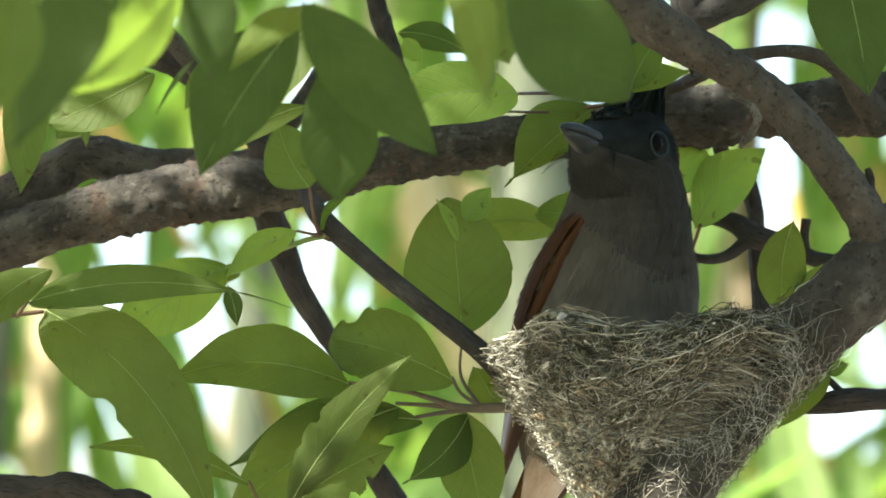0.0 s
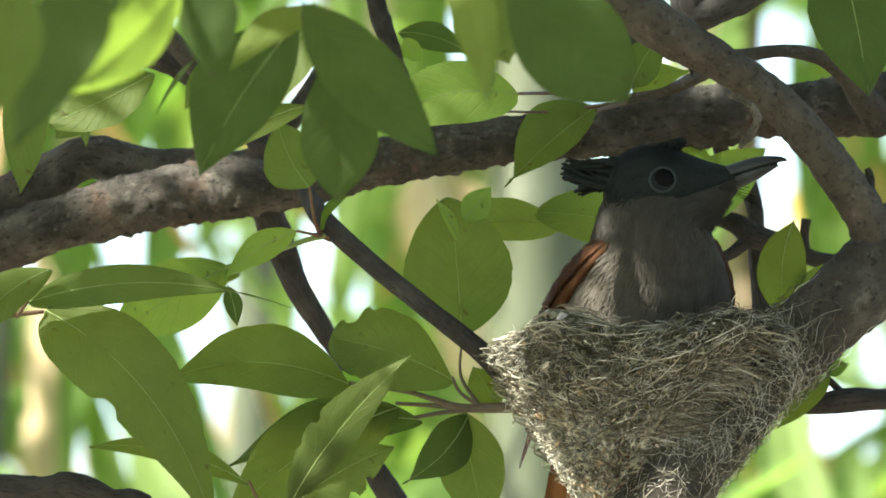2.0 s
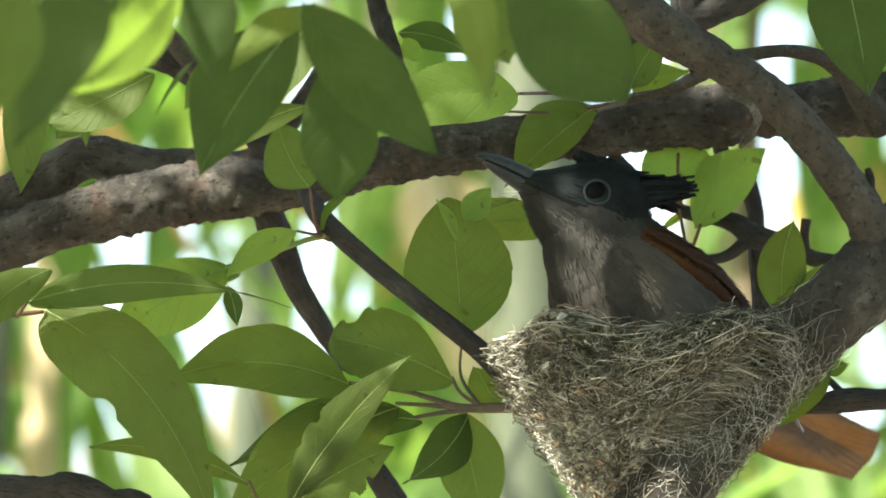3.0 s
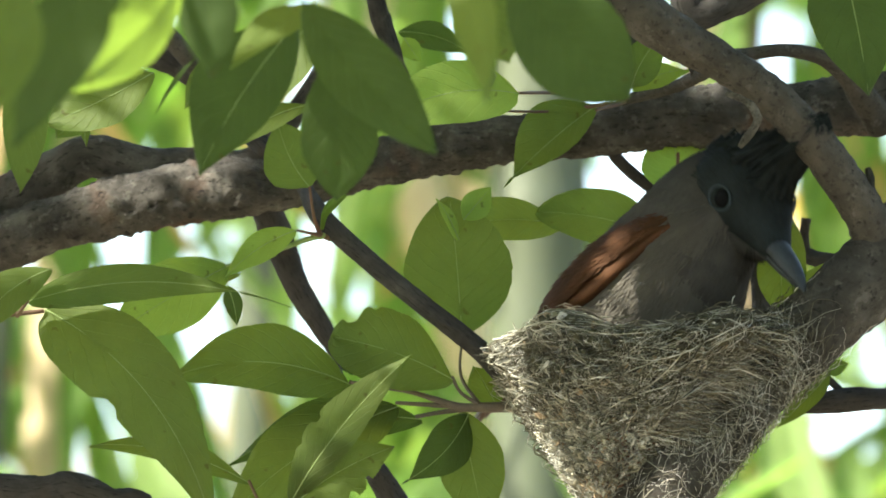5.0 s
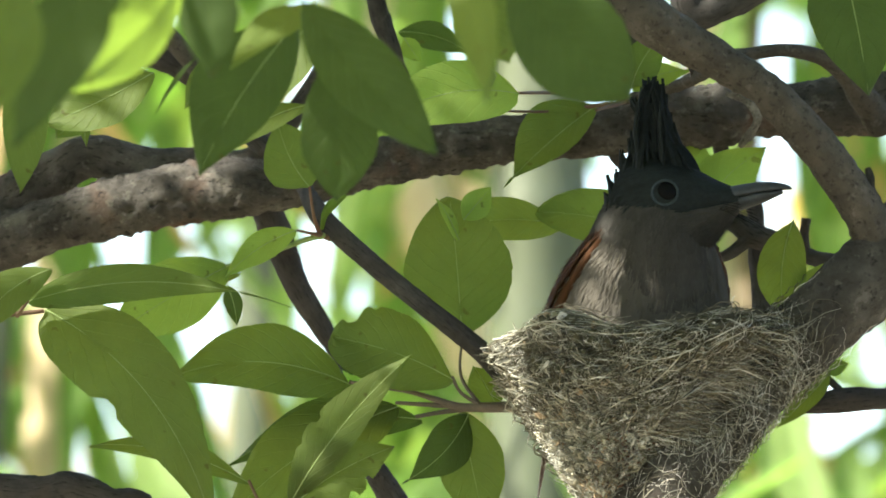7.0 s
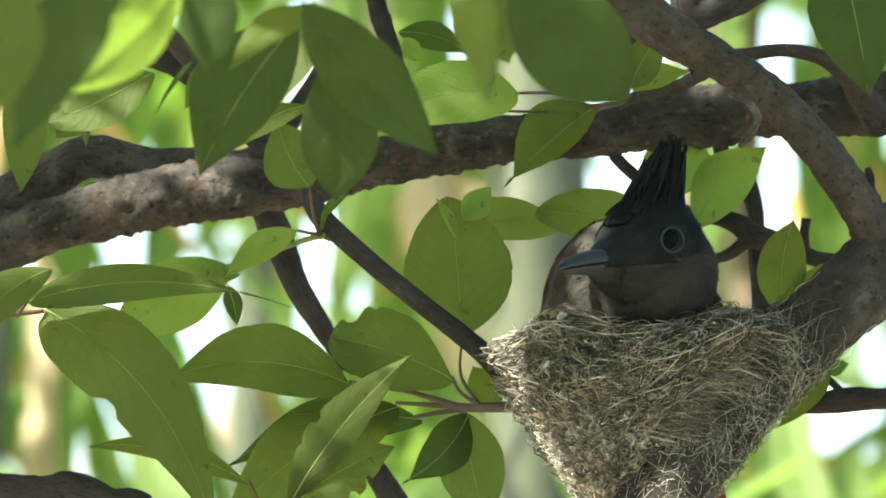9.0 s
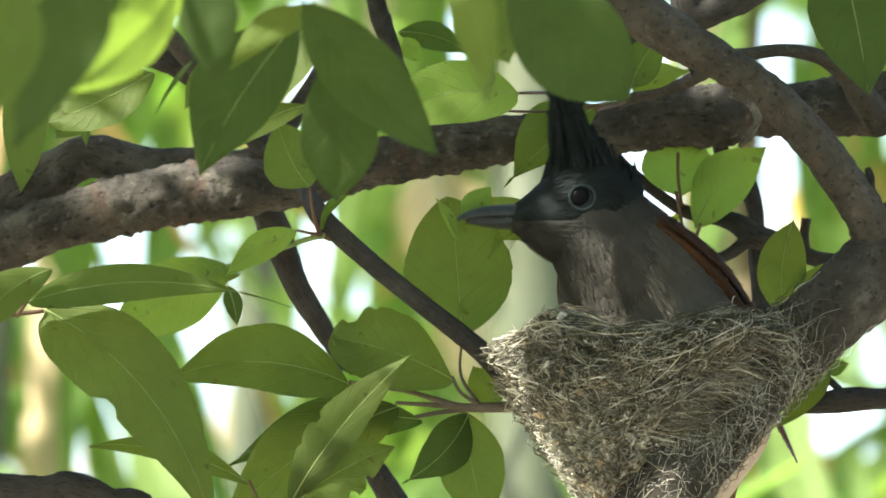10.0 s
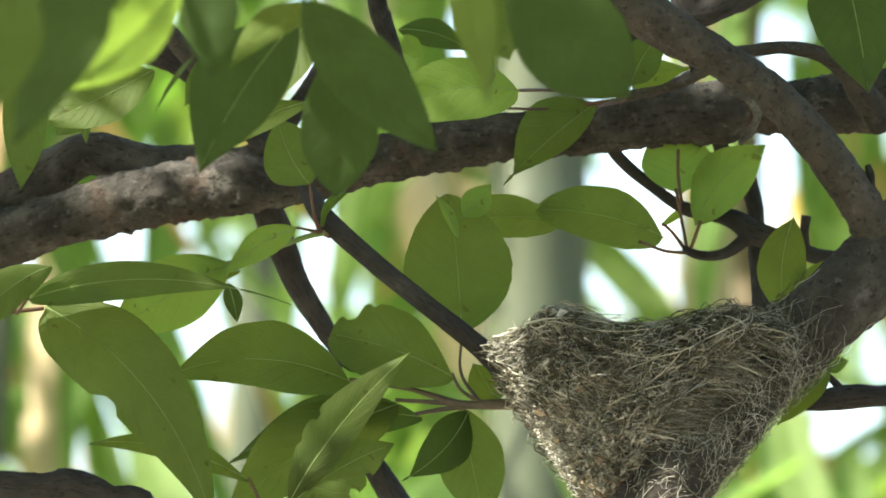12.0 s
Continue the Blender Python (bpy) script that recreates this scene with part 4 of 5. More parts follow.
def feather(bm, root, tip, width, normal, thick=0.02, curve=0.0):
    """A slim vane from root to tip (centimetres), lens-shaped, with a slight keel."""
    a, b, n = Vector(root), Vector(tip), Vector(normal).normalized()
    x = b - a
    y = n.cross(x).normalized()
    n = x.normalized().cross(y)
    ln = (b - a).length
    rows = []
    for i in range(9):
        u = i / 8
        w = width * 0.5 * (0.35 + 0.65 * math.sin(math.pi * min(1, u * 1.15 + 0.08)) ** 0.7 if u < 0.93 else 0.18)
        c = a + (b - a) * u + n * (curve * ln * 4 * u * (1 - u))
        rows.append([bm.verts.new((c + y * w * s + n * z) * 0.01) for s, z in ((-1, 0), (0, thick), (1, 0), (0, -thick))])
    for p, q in zip(rows, rows[1:]):
        for k in range(4):
            j = (k + 1) % 4
            bm.faces.new((p[k], q[k], q[j], p[j]))
    bm.faces.new(rows[0])
    bm.faces.new(rows[-1][::-1])


HEAD = 0.0115
HEAD_SHAPE = [(-1.12, -0.22, 0.4, 0.34, 0.4), (-0.85, -0.12, 0.82, 0.82, 0.78), (-0.3, 0, 1.12, 1.2, 1.05), (0.4, 0, 1.10, 1.12, 1.0), (0.95, -0.06, 0.85, 0.78, 0.74), (1.4, -0.14, 0.60, 0.46, 0.46), (1.75, -0.2, 0.42, 0.26, 0.28), (1.9, -0.2, 0.3, 0.15, 0.18)]
NECK_RADII = (1.94, 1.83, 1.72, 1.62, 1.53, 1.45, 1.38, 1.32)
BODY = [(-4.9, 0.5, 0.25, 0.2, 0.25), (-4.2, 0.35, 0.85, 0.6, 0.7), (-3, 0.1, 1.6, 1.2, 1.4), (-1.4, 0, 2.15, 1.75, 2.05), (0.2, 0, 2.25, 1.85, 2.15), (1.5, 0.05, 1.95, 1.6, 1.75), (2.4, 0.15, 1.45, 1.25, 1.2), (3.0, 0.25, 0.95, 0.85, 0.75), (3.4, 0.3, 0.4, 0.35, 0.3)]


def wing_mesh(s):
    """Folded wing coverts: a shell over the side of the body, from its pivot at the shoulder."""
    line = spline(BODY, 0.2)
    bm = bmesh.new()
    rows, n = [], 12
    for q in line:
        if not -3.4 <= q[0] <= 2.7:
            continue
        f = (2.7 - q[0]) / 6.1
        low = -0.42 * math.sin(math.pi * min(1, 0.15 + f * 1.05)) ** 0.8 + 0.32
        high = 1.15 - 0.30 * (1 - f) ** 2
        rows.append([])
        for shell in (1, 0):
            for i in range(n + 1):
                a = low + (high - low) * (i if shell else n - i) / n
                k = (1.035 + 0.03 * math.sin(i * 1.9) if shell else 0.93) + 0.02 * noise.noise((q[0] * 5, a * 9, s))
                rows[-1].append(bm.verts.new((Vector((q[0], s * q[2] * math.cos(a) * k, q[1] + q[3] * math.sin(a) * k)) - Vector((2.2, 1.7 * s, 0.6))) * 0.01))
    m = len(rows[0])
    for p, r in zip(rows, rows[1:]):
        for k in range(m):
            j = (k + 1) % m
            bm.faces.new((p[k], p[j], r[j], r[k]))
    bm.faces.new(rows[0][::-1])
    bm.faces.new(rows[-1])
    return bm


def plumage(parent, sections, mat, count, length, size=0.01, keep=None, low=0.0, high=2 * math.pi, spread=0.12, shift=Vector((0, 0, 0)), name="plumage"):
    """Small overlapping contour feathers that lie back over a lofted form."""
    rng = random.Random(count)
    line = spline(sections, 0.2)
    verts, faces = [], []
    while count > 0:
        q = line[rng.randrange(2, len(line) - 1)]
        if rng.random() > (q[2] + 0.3) / 2.4:
            continue
        count -= 1
        a = rng.uniform(low, high)
        ca, sa = math.cos(a), math.sin(a)
        h = q[3] if sa > 0 else q[4]
        p = Vector((q[0] + rng.uniform(-0.1, 0.1), q[2] * ca, q[1] + h * sa))
        if keep and not keep(p):
            continue
        n = Vector((0, ca / max(q[2], 0.1), sa / max(h, 0.1))).normalized()
        i = min(range(len(line)), key=lambda k: abs(line[k][0] - (p.x - length)))
        e = line[i]
        back = Vector((e[0], e[2] * ca, e[1] + (e[3] if sa > 0 else e[4]) * sa)) - p
        back = (back.normalized() + Vector((0, rng.gauss(0, 0.12), rng.gauss(0, 0.12)))).normalized()
        side = n.cross(back).normalized()
        ln = length * rng.uniform(0.7, 1.2)
        k = len(verts)
        for u, w, z in ((0, 0.3, 0.0), (0.45, 1.0, 0.05), (0.85, 0.75, 0.07), (1.0, 0.25, 0.06)):
            for s in (-1, 0, 1):
                verts.append((p + back * ln * u + side * (ln * spread * w * s * 0.5) + n * (0.002 + z * ln * rng.uniform(0.0, 0.05) - 0.002 * abs(s)) - shift) * size)
        for r in range(3):
            for s in range(2):
                v = k + 3 * r + s
                faces.append((v, v + 3, v + 4, v + 1))
    me = bpy.data.meshes.new(name)
    me.from_pydata(verts, [], faces)
    me.materials.append(mat)
    me.polygons.foreach_set("use_smooth", [True] * len(me.polygons))
    ob = new(name, me)
    ob.parent = parent
    return tagged(ob, kind="stuff")


def build_bird():
    P = {}
    P["body"] = part("body", loft(bmesh.new(), BODY, 40, 0.03), PLUMAGE, bird)
    for k, r in enumerate(NECK_RADII):
        ring = [(1.5 * x, 0, r * w, r * w * (1 + 0.012 * k), r * w * (1 + 0.014 * k)) for x, w in ((-1.0, 0.05), (-0.93, 0.37), (-0.75, 0.66), (-0.4, 0.92), (0, 1), (0.4, 0.92), (0.75, 0.66), (0.93, 0.37), (1.0, 0.05))]
        neck = part("neck", loft(bmesh.new(), ring, 32, 0.02, 4.0 + k), NECK_PLUMES[k], bird, "ash grey neck feathers")
        plumage(neck, ring, NECK_PLUMES[k], 2600 + k, 0.26, spread=0.13)
        P["neck", k] = neck
    head = part("head", loft(bmesh.new(), HEAD_SHAPE, 32, 0.03, 7.0, HEAD), CROWN, bird, "glossy blue-black head")
    P["head"] = head
    bm = loft(bmesh.new(), [(-1.3, -0.46, 0.5, 0.08, 0.5), (-0.5, -0.42, 1.12, 0.1, 0.9), (0.3, -0.38, 1.10, 0.1, 0.92), (0.9, -0.36, 0.86, 0.08, 0.74), (1.3, -0.34, 0.62, 0.05, 0.48), (1.6, -0.33, 0.46, 0.03, 0.26), (1.85, -0.32, 0.34, 0.02, 0.10)], 28, 0.03, 2.0, HEAD)
    part("throat", bm, DUSKY_PLUME, head, "dusky grey throat")
    under = [(q[0], q[1], q[2], 0.1, q[4]) for q in ((-1.2, -0.46, 0.6, 0, 0.55), (-0.5, -0.42, 1.13, 0, 0.91), (0.3, -0.38, 1.11, 0, 0.93), (0.9, -0.36, 0.87, 0, 0.75), (1.3, -0.34, 0.63, 0, 0.49), (1.7, -0.33, 0.42, 0, 0.2))]
    tagged(plumage(head, under, DUSKY_PLUME, 3000, 0.24, HEAD, low=math.pi, high=2 * math.pi, spread=0.13, name="throat_plumage"), "fine grey throat feathers")
    bm = loft(bmesh.new(), [(1.2, -0.16, 0.46, 0.30, 0.05), (1.7, -0.18, 0.40, 0.27, 0.05), (2.3, -0.2, 0.30, 0.235, 0.04), (2.72, -0.24, 0.18, 0.16, 0.03), (2.94, -0.27, 0.08, 0.07, 0.04), (3.0, -0.30, 0.03, 0.03, 0.03)], 16, size=HEAD)
    part("upper_bill", bm, BILL, head, "slate upper bill")
    bm = loft(bmesh.new(), [(1.0, -0.24, 0.42, 0.02, 0.24), (1.6, -0.25, 0.37, 0.02, 0.24), (2.3, -0.26, 0.25, 0.02, 0.18), (2.78, -0.3, 0.08, 0.02, 0.06)], 16, size=HEAD)
    part("lower_bill", bm, BILL, head, "slate lower bill")
    for s in (-1, 1):
        bm = bmesh.new()
        bmesh.ops.create_uvsphere(bm, u_segments=20, v_segments=12, radius=0.0031)
        bm.transform(Matrix.Translation((0.0053, s * 0.0100, 0.0018)))
        part("eye", bm, EYE_BALL, head, "dark shining eye")
        bm = bmesh.new()
        n = 24
        line = []
        for i in range(n + 1):
            a = 2 * math.pi * i / n
            line.append((0.0053 + 0.0031 * math.cos(a), s * (0.0123 - 0.0008 * math.cos(a)), 0.0018 + 0.0031 * math.sin(a), 0.00032))
        tube(bm, line, 8, cap=False)
        part("eye_ring", bm, EYE_RING, head, "blue eye ring")
        bm = bmesh.new()
        for i in range(6):
            a = Vector((1.05, s * 0.38, -0.2 - 0.03 * i))
            line = [(*((a + Vector((0.9 * u + 0.02 * i, s * (0.25 + 0.05 * i) * u, (-0.25 - 0.08 * i) * u * u)) ) * HEAD), 0.00007) for u in np.linspace(0, 1, 6)]
            tube(bm, line, 3)
        part("whiskers", bm, EYE_BALL, head, "fine dark rictal bristles")
    rng = random.Random(3)
    bm = bmesh.new()
    for i in range(260):
        t = rng.random()
        root = Vector((0.40 - 1.55 * t, rng.uniform(-0.75, 0.75) * math.sin(math.pi * (0.15 + 0.7 * t)), 0.55 + 0.55 * math.sin(math.pi * min(1, 0.2 + t * 0.7))))
        high = math.sin(math.pi * min(1, 0.12 + 0.83 * t)) ** 1.2
        tip = Vector((root.x * 0.22 - 0.12 + rng.gauss(0, 0.10), root.y * 0.3 + rng.gauss(0, 0.09), 1.05 + 1.95 * high * rng.uniform(0.72, 1.0)))
        d = (tip - root).normalized()
        feather(bm, root - d * 0.3, tip, rng.uniform(0.16, 0.30), (-0.5, rng.gauss(0, 0.8), 0.4), 0.035, rng.gauss(0.02, 0.04))
    for i in range(240):
        t = rng.random()
        root = Vector((0.70 - 0.75 * t, rng.uniform(-0.5, 0.5) * (0.5 + 0.5 * t), 0.28 + 0.55 * t))
        tip = root + Vector((-0.42 - 0.16 * t + rng.gauss(0, 0.06), -root.y * 0.6, 0.55 + 1.25 * t * rng.uniform(0.7, 1.0)))
        feather(bm, root, tip, rng.uniform(0.16, 0.30), (0.4, rng.gauss(0, 0.8), 0.6), 0.05, 0.03)
    for i in range(160):
        t = rng.random()
        root = Vector((-0.55 - 0.75 * t, rng.uniform(-0.7, 0.7), 0.75 - 0.75 * t))
        tip = root + Vector((0.10 - 0.32 * t + rng.gauss(0, 0.06), -root.y * 0.4, 1.15 - 0.75 * t + rng.gauss(0, 0.15)))
        feather(bm, root, tip, rng.uniform(0.14, 0.26), (-0.4, rng.gauss(0, 0.8), 0.6), 0.04, 0.03)
    bm.transform(Matrix.Scale(HEAD / 0.01, 4) @ Matrix.Translation((0, 0, -0.006)))
    crest = part("crest", bm, CROWN, head, "shaggy pointed blue-black crest")
    crest.location = (0.0055, 0, 0.0058)
    P["crest"] = crest
    plumage(head, HEAD_SHAPE, CROWN, 4500, 0.26, HEAD, keep=lambda p: p.x < 1.15 and p.z > -0.36 and min((p - Vector((0.46, s * 0.95, 0.16))).length for s in (-1, 1)) > 0.42)
    plumage(P["body"], BODY, PLUMAGE, 16000, 0.34, spread=0.10)
    for s, name in ((1, "left_wing"), (-1, "right_wing")):
        wing = part(name, wing_mesh(s), CHESTNUT, bird, "folded chestnut wing")
        wide = [(q[0], q[1], q[2] * 1.05, q[3] * 1.05, q[4]) for q in BODY]
        arc = (0.15, 1.2) if s > 0 else (math.pi - 1.2, math.pi - 0.15)
        tagged(plumage(wing, wide, CHESTNUT, 4500, 0.30, keep=lambda p: -3.2 < p.x < 2.6, low=arc[0], high=arc[1], spread=0.3, shift=Vector((2.2, 1.7 * s, 0.6)), name="coverts"), "overlapping chestnut coverts")
        bm = bmesh.new()
        for i in range(9):
            t = i / 8
            feather(bm, (-2.0 - 0.2 * t, 0.1 * s, 0.25 - 0.9 * t), (-8.0 + 2.6 * t, -0.75 * s + 0.5 * s * t, 0.05 - 0.7 * t), 1.25, (0, s, 0.35), 0.03, 0.0)
        part("flight_feathers", bm, CHESTNUT_DARK, wing, "dusky brown flight feathers")
        P[name] = wing
    bm = bmesh.new()
    for i in range(10):
        t = i / 9 * 2 - 1
        feather(bm, (0.6, 0.24 * t, 0.02 * i), (-8.4 + 0.5 * abs(t), 0.62 * t, -0.09 * abs(t)), 0.95, (0, 0.1 * t, 1), 0.02, 0.01)
    P["tail"] = part("tail", bm, TAIL_RED, bird, "long rufous tail")
    bm = loft(bmesh.new(), [(1.0, -0.3, 0.6, 0.3, 0.3), (0, -0.25, 0.85, 0.3, 0.4), (-0.8, -0.18, 0.7, 0.15, 0.25), (-1.6, -0.12, 0.45, 0.05, 0.08), (-2.0, -0.1, 0.15, 0.03, 0.04)], 16, 0.05)
    part("undertail_coverts", bm, PALE_PLUME, P["tail"], "creamy undertail coverts")
    return P


BIRD = build_bird()


# ---- bamboo behind ----
def bamboo(x, y, radius, mat, lean, seed, label, leaves=700, spread_x=0.5, clear=()):
    """A culm with raised nodes and long hanging leaves; lean is the sideways shift per metre of height."""
    rng = random.Random(seed)
    root = tagged(new("bamboo"), label, "bamboo", group="bamboo grove")
    height, z0 = 5.5, 2.4
    x0 = x - lean * z0
    root.location = (x0, y, 0)
    bm = bmesh.new()
    line, z, node = [], -0.1, 0.13 * rng.random()
    while z < height:
        d = min(abs((z - node) % 0.27), 0.27 - abs((z - node) % 0.27))
        line.append((lean * z, 0, z, radius * (1 - 0.06 * z) * (1 + 0.09 * math.exp(-(d / 0.006) ** 2))))
        z += 0.006 if d < 0.02 else 0.03
    tube(bm, line, 20)
    part("culm", bm, mat, root)
    verts, faces = [], []
    for n in range(leaves):
        if n % 5 == 0:
            spray = Vector((x + rng.gauss(0, spread_x), y + rng.uniform(-0.5, 0.6), rng.uniform(1.6, 3.6)))
        c = spray + Vector((rng.gauss(0, 0.02), rng.gauss(0, 0.03), rng.gauss(0, 0.02)))
        ln, wd = rng.uniform(0.09, 0.15), rng.uniform(0.008, 0.013)
        m = Euler((rng.gauss(0, 0.6), rng.uniform(0.2, 1.5), rng.uniform(0, 6.3))).to_matrix()
        # Leaf points projected from the camera onto one plane, to test the gaps.
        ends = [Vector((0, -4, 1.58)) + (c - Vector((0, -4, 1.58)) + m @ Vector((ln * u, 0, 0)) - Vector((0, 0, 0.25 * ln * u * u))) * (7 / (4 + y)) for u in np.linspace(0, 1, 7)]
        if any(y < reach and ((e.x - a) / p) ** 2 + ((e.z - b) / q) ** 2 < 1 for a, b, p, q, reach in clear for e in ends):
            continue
        c -= root.location
        k = len(verts)
        us = (0.0, 0.2, 0.5, 0.8, 1.0)
        for u in us:
            w = wd * math.sin(math.pi * min(1, 0.1 + u * 0.9)) ** 0.7
            sag = -0.25 * ln * u * u
            for v in (-1, 0, 1):
                verts.append(c + m @ Vector((ln * u, w * v, 0.003 * abs(v))) + Vector((0, 0, sag)))
        for i in range(len(us) - 1):
            for j in range(2):
                a = k + 3 * i + j
                faces.append((a, a + 3, a + 4, a + 1))
    me = bpy.data.meshes.new("foliage")
    me.from_pydata(verts, [], faces)
    me.uv_layers.new()
    me.materials.append(LEAF_FAR)
    ob = new("foliage", me)
    ob.parent = root
    tagged(ob, kind="stuff")
    return root


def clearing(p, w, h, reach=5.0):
    """An opening cut along the camera's sight lines through the foliage, round p, of half width w and half height h
    (centimetres), up to reach metres away.
    """
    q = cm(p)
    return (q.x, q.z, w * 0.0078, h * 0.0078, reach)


# Openings set where bright patches stand in the camera's view.
VIEW_GAPS = [clearing((7.93, 300, 34.38), 2.7, 2.2, 9.0),
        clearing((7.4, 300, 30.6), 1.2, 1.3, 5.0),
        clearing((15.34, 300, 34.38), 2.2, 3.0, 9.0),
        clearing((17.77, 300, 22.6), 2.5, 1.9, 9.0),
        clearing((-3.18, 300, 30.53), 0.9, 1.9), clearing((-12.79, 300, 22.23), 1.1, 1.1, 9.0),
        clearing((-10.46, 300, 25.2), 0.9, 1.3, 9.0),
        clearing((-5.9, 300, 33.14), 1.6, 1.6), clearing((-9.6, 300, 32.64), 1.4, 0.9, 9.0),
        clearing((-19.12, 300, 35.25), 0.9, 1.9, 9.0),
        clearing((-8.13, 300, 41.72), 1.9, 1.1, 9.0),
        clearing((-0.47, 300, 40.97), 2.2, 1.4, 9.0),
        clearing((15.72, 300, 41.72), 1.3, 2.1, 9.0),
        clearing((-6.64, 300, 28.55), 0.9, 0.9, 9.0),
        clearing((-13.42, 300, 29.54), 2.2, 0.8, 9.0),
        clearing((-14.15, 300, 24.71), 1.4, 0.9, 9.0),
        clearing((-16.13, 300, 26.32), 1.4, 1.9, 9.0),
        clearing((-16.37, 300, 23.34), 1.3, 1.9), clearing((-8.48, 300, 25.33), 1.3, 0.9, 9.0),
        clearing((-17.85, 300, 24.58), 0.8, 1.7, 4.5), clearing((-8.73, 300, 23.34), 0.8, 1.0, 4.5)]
for p, r, mat, lean, lab, n in (
        ((11.5, 300, 31.52), 1.45, CULM_TAN, 0.0, "thick tan bamboo culm with hanging leaves", 1000),
        ((14.13, 345, 36.25), 0.95, CULM_BROWN, 0.0, "brown bamboo culm with few leaves", -20),
        ((3.97, 240, 23.86), 2.3, CULM_GREEN, 0.01, "grey-green bamboo culm with hanging leaves", 700),
        ((-3.93, 280, 27.98), 1.5, CULM_TAN, -0.35, "leaning tan bamboo culm with hanging leaves", 900),
        ((-16.62, 300, 23.59), 1.1, CULM_TAN, 0.05, "slender tan bamboo culm with hanging leaves", 900),
        ((-17.88, 260, 19.84), 0.9, CULM_GREEN, 0.04, "slender green bamboo culm with hanging leaves", 900),
        ((0.03, 320, 22.92), 1.4, CULM_TAN, -0.3, "slanting brown bamboo culm with hanging leaves", 900),
        ((22.03, 330, 32.61), 1.2, CULM_GREEN, 0.02, "slender green bamboo culm with few hanging leaves", -14),
        ((-13.48, 680, 71.44), 2.2, CULM_GREEN, 0.03, "thick far bamboo culm behind leaves", 900),
        ((18.65, 760, 79.84), 2.2, CULM_TAN, 0.0, "thick far tan bamboo culm behind leaves", 420),
        ((37.41, 300, 30.04), 2.0, CULM_GREEN, 0.02, "thick green bamboo culm with hanging leaves", 1000),
        ((-42.15, 310, 31.06), 2.0, CULM_TAN, 0.03, "thick tan bamboo culm with hanging leaves", 1000)):
    q = cm(p)
    bamboo(q.x, q.y, r * 0.01, mat, lean, int(q.x * 1000) + 77, lab, abs(n), 0.5 if n > 0 else 0.07, VIEW_GAPS)


def woods():
    """Unseen leaves added all round, beyond the bamboo and behind the camera, to dim the light from the front."""
    rng = random.Random(21)
    verts, faces = [], []
    while len(verts) < 6 * 5600:
        ang = rng.uniform(0, 2 * math.pi)
        away = abs((ang - math.pi / 2 + math.pi) % (2 * math.pi) - math.pi)
        if away < 0.55 or (away < 1.1 and rng.random() < 0.5):
            continue
        r, z = rng.uniform(6.0, 9.5), 5.2 * rng.random() ** 0.8
        c = Vector((r * math.cos(ang), r * math.sin(ang), z))
        m = Euler((rng.gauss(0, 0.8), rng.gauss(0, 0.8), rng.uniform(0, 6.3))).to_matrix()
        ln, wd = rng.uniform(0.25, 0.5), rng.uniform(0.07, 0.13)
        k = len(verts)
        for u, v in ((0, 0), (0.3, 0.9), (0.6, 0.8), (1, 0), (0.6, -0.8), (0.3, -0.9)):
            verts.append(c + m @ Vector((ln * u, wd * v, 0.02 * abs(v))))
        faces += [(k, k + 1, k + 2, k + 3), (k, k + 3, k + 4, k + 5)]
    me = bpy.data.meshes.new("woods")
    me.from_pydata(verts, [], faces)
    me.uv_layers.new()
    me.materials.append(LEAF_DARK)
    tagged(new("woods", me), "unseen dark green leaves added all round to dim light from the front", "woods", kind="stuff")


woods()


# ---- what moves ----
def turned(p, yaw, pitch, roll=0.0):
    """At p (centimetres from AIM), facing yaw (0 to +x, 90 away from the camera's side), raised by pitch, leaning by roll."""
    return Matrix.Translation(cm(p)) @ Matrix.Rotation(radians(yaw), 4, "Z") @ Matrix.Rotation(radians(-pitch), 4, "Y") @ Matrix.Rotation(radians(roll), 4, "X")


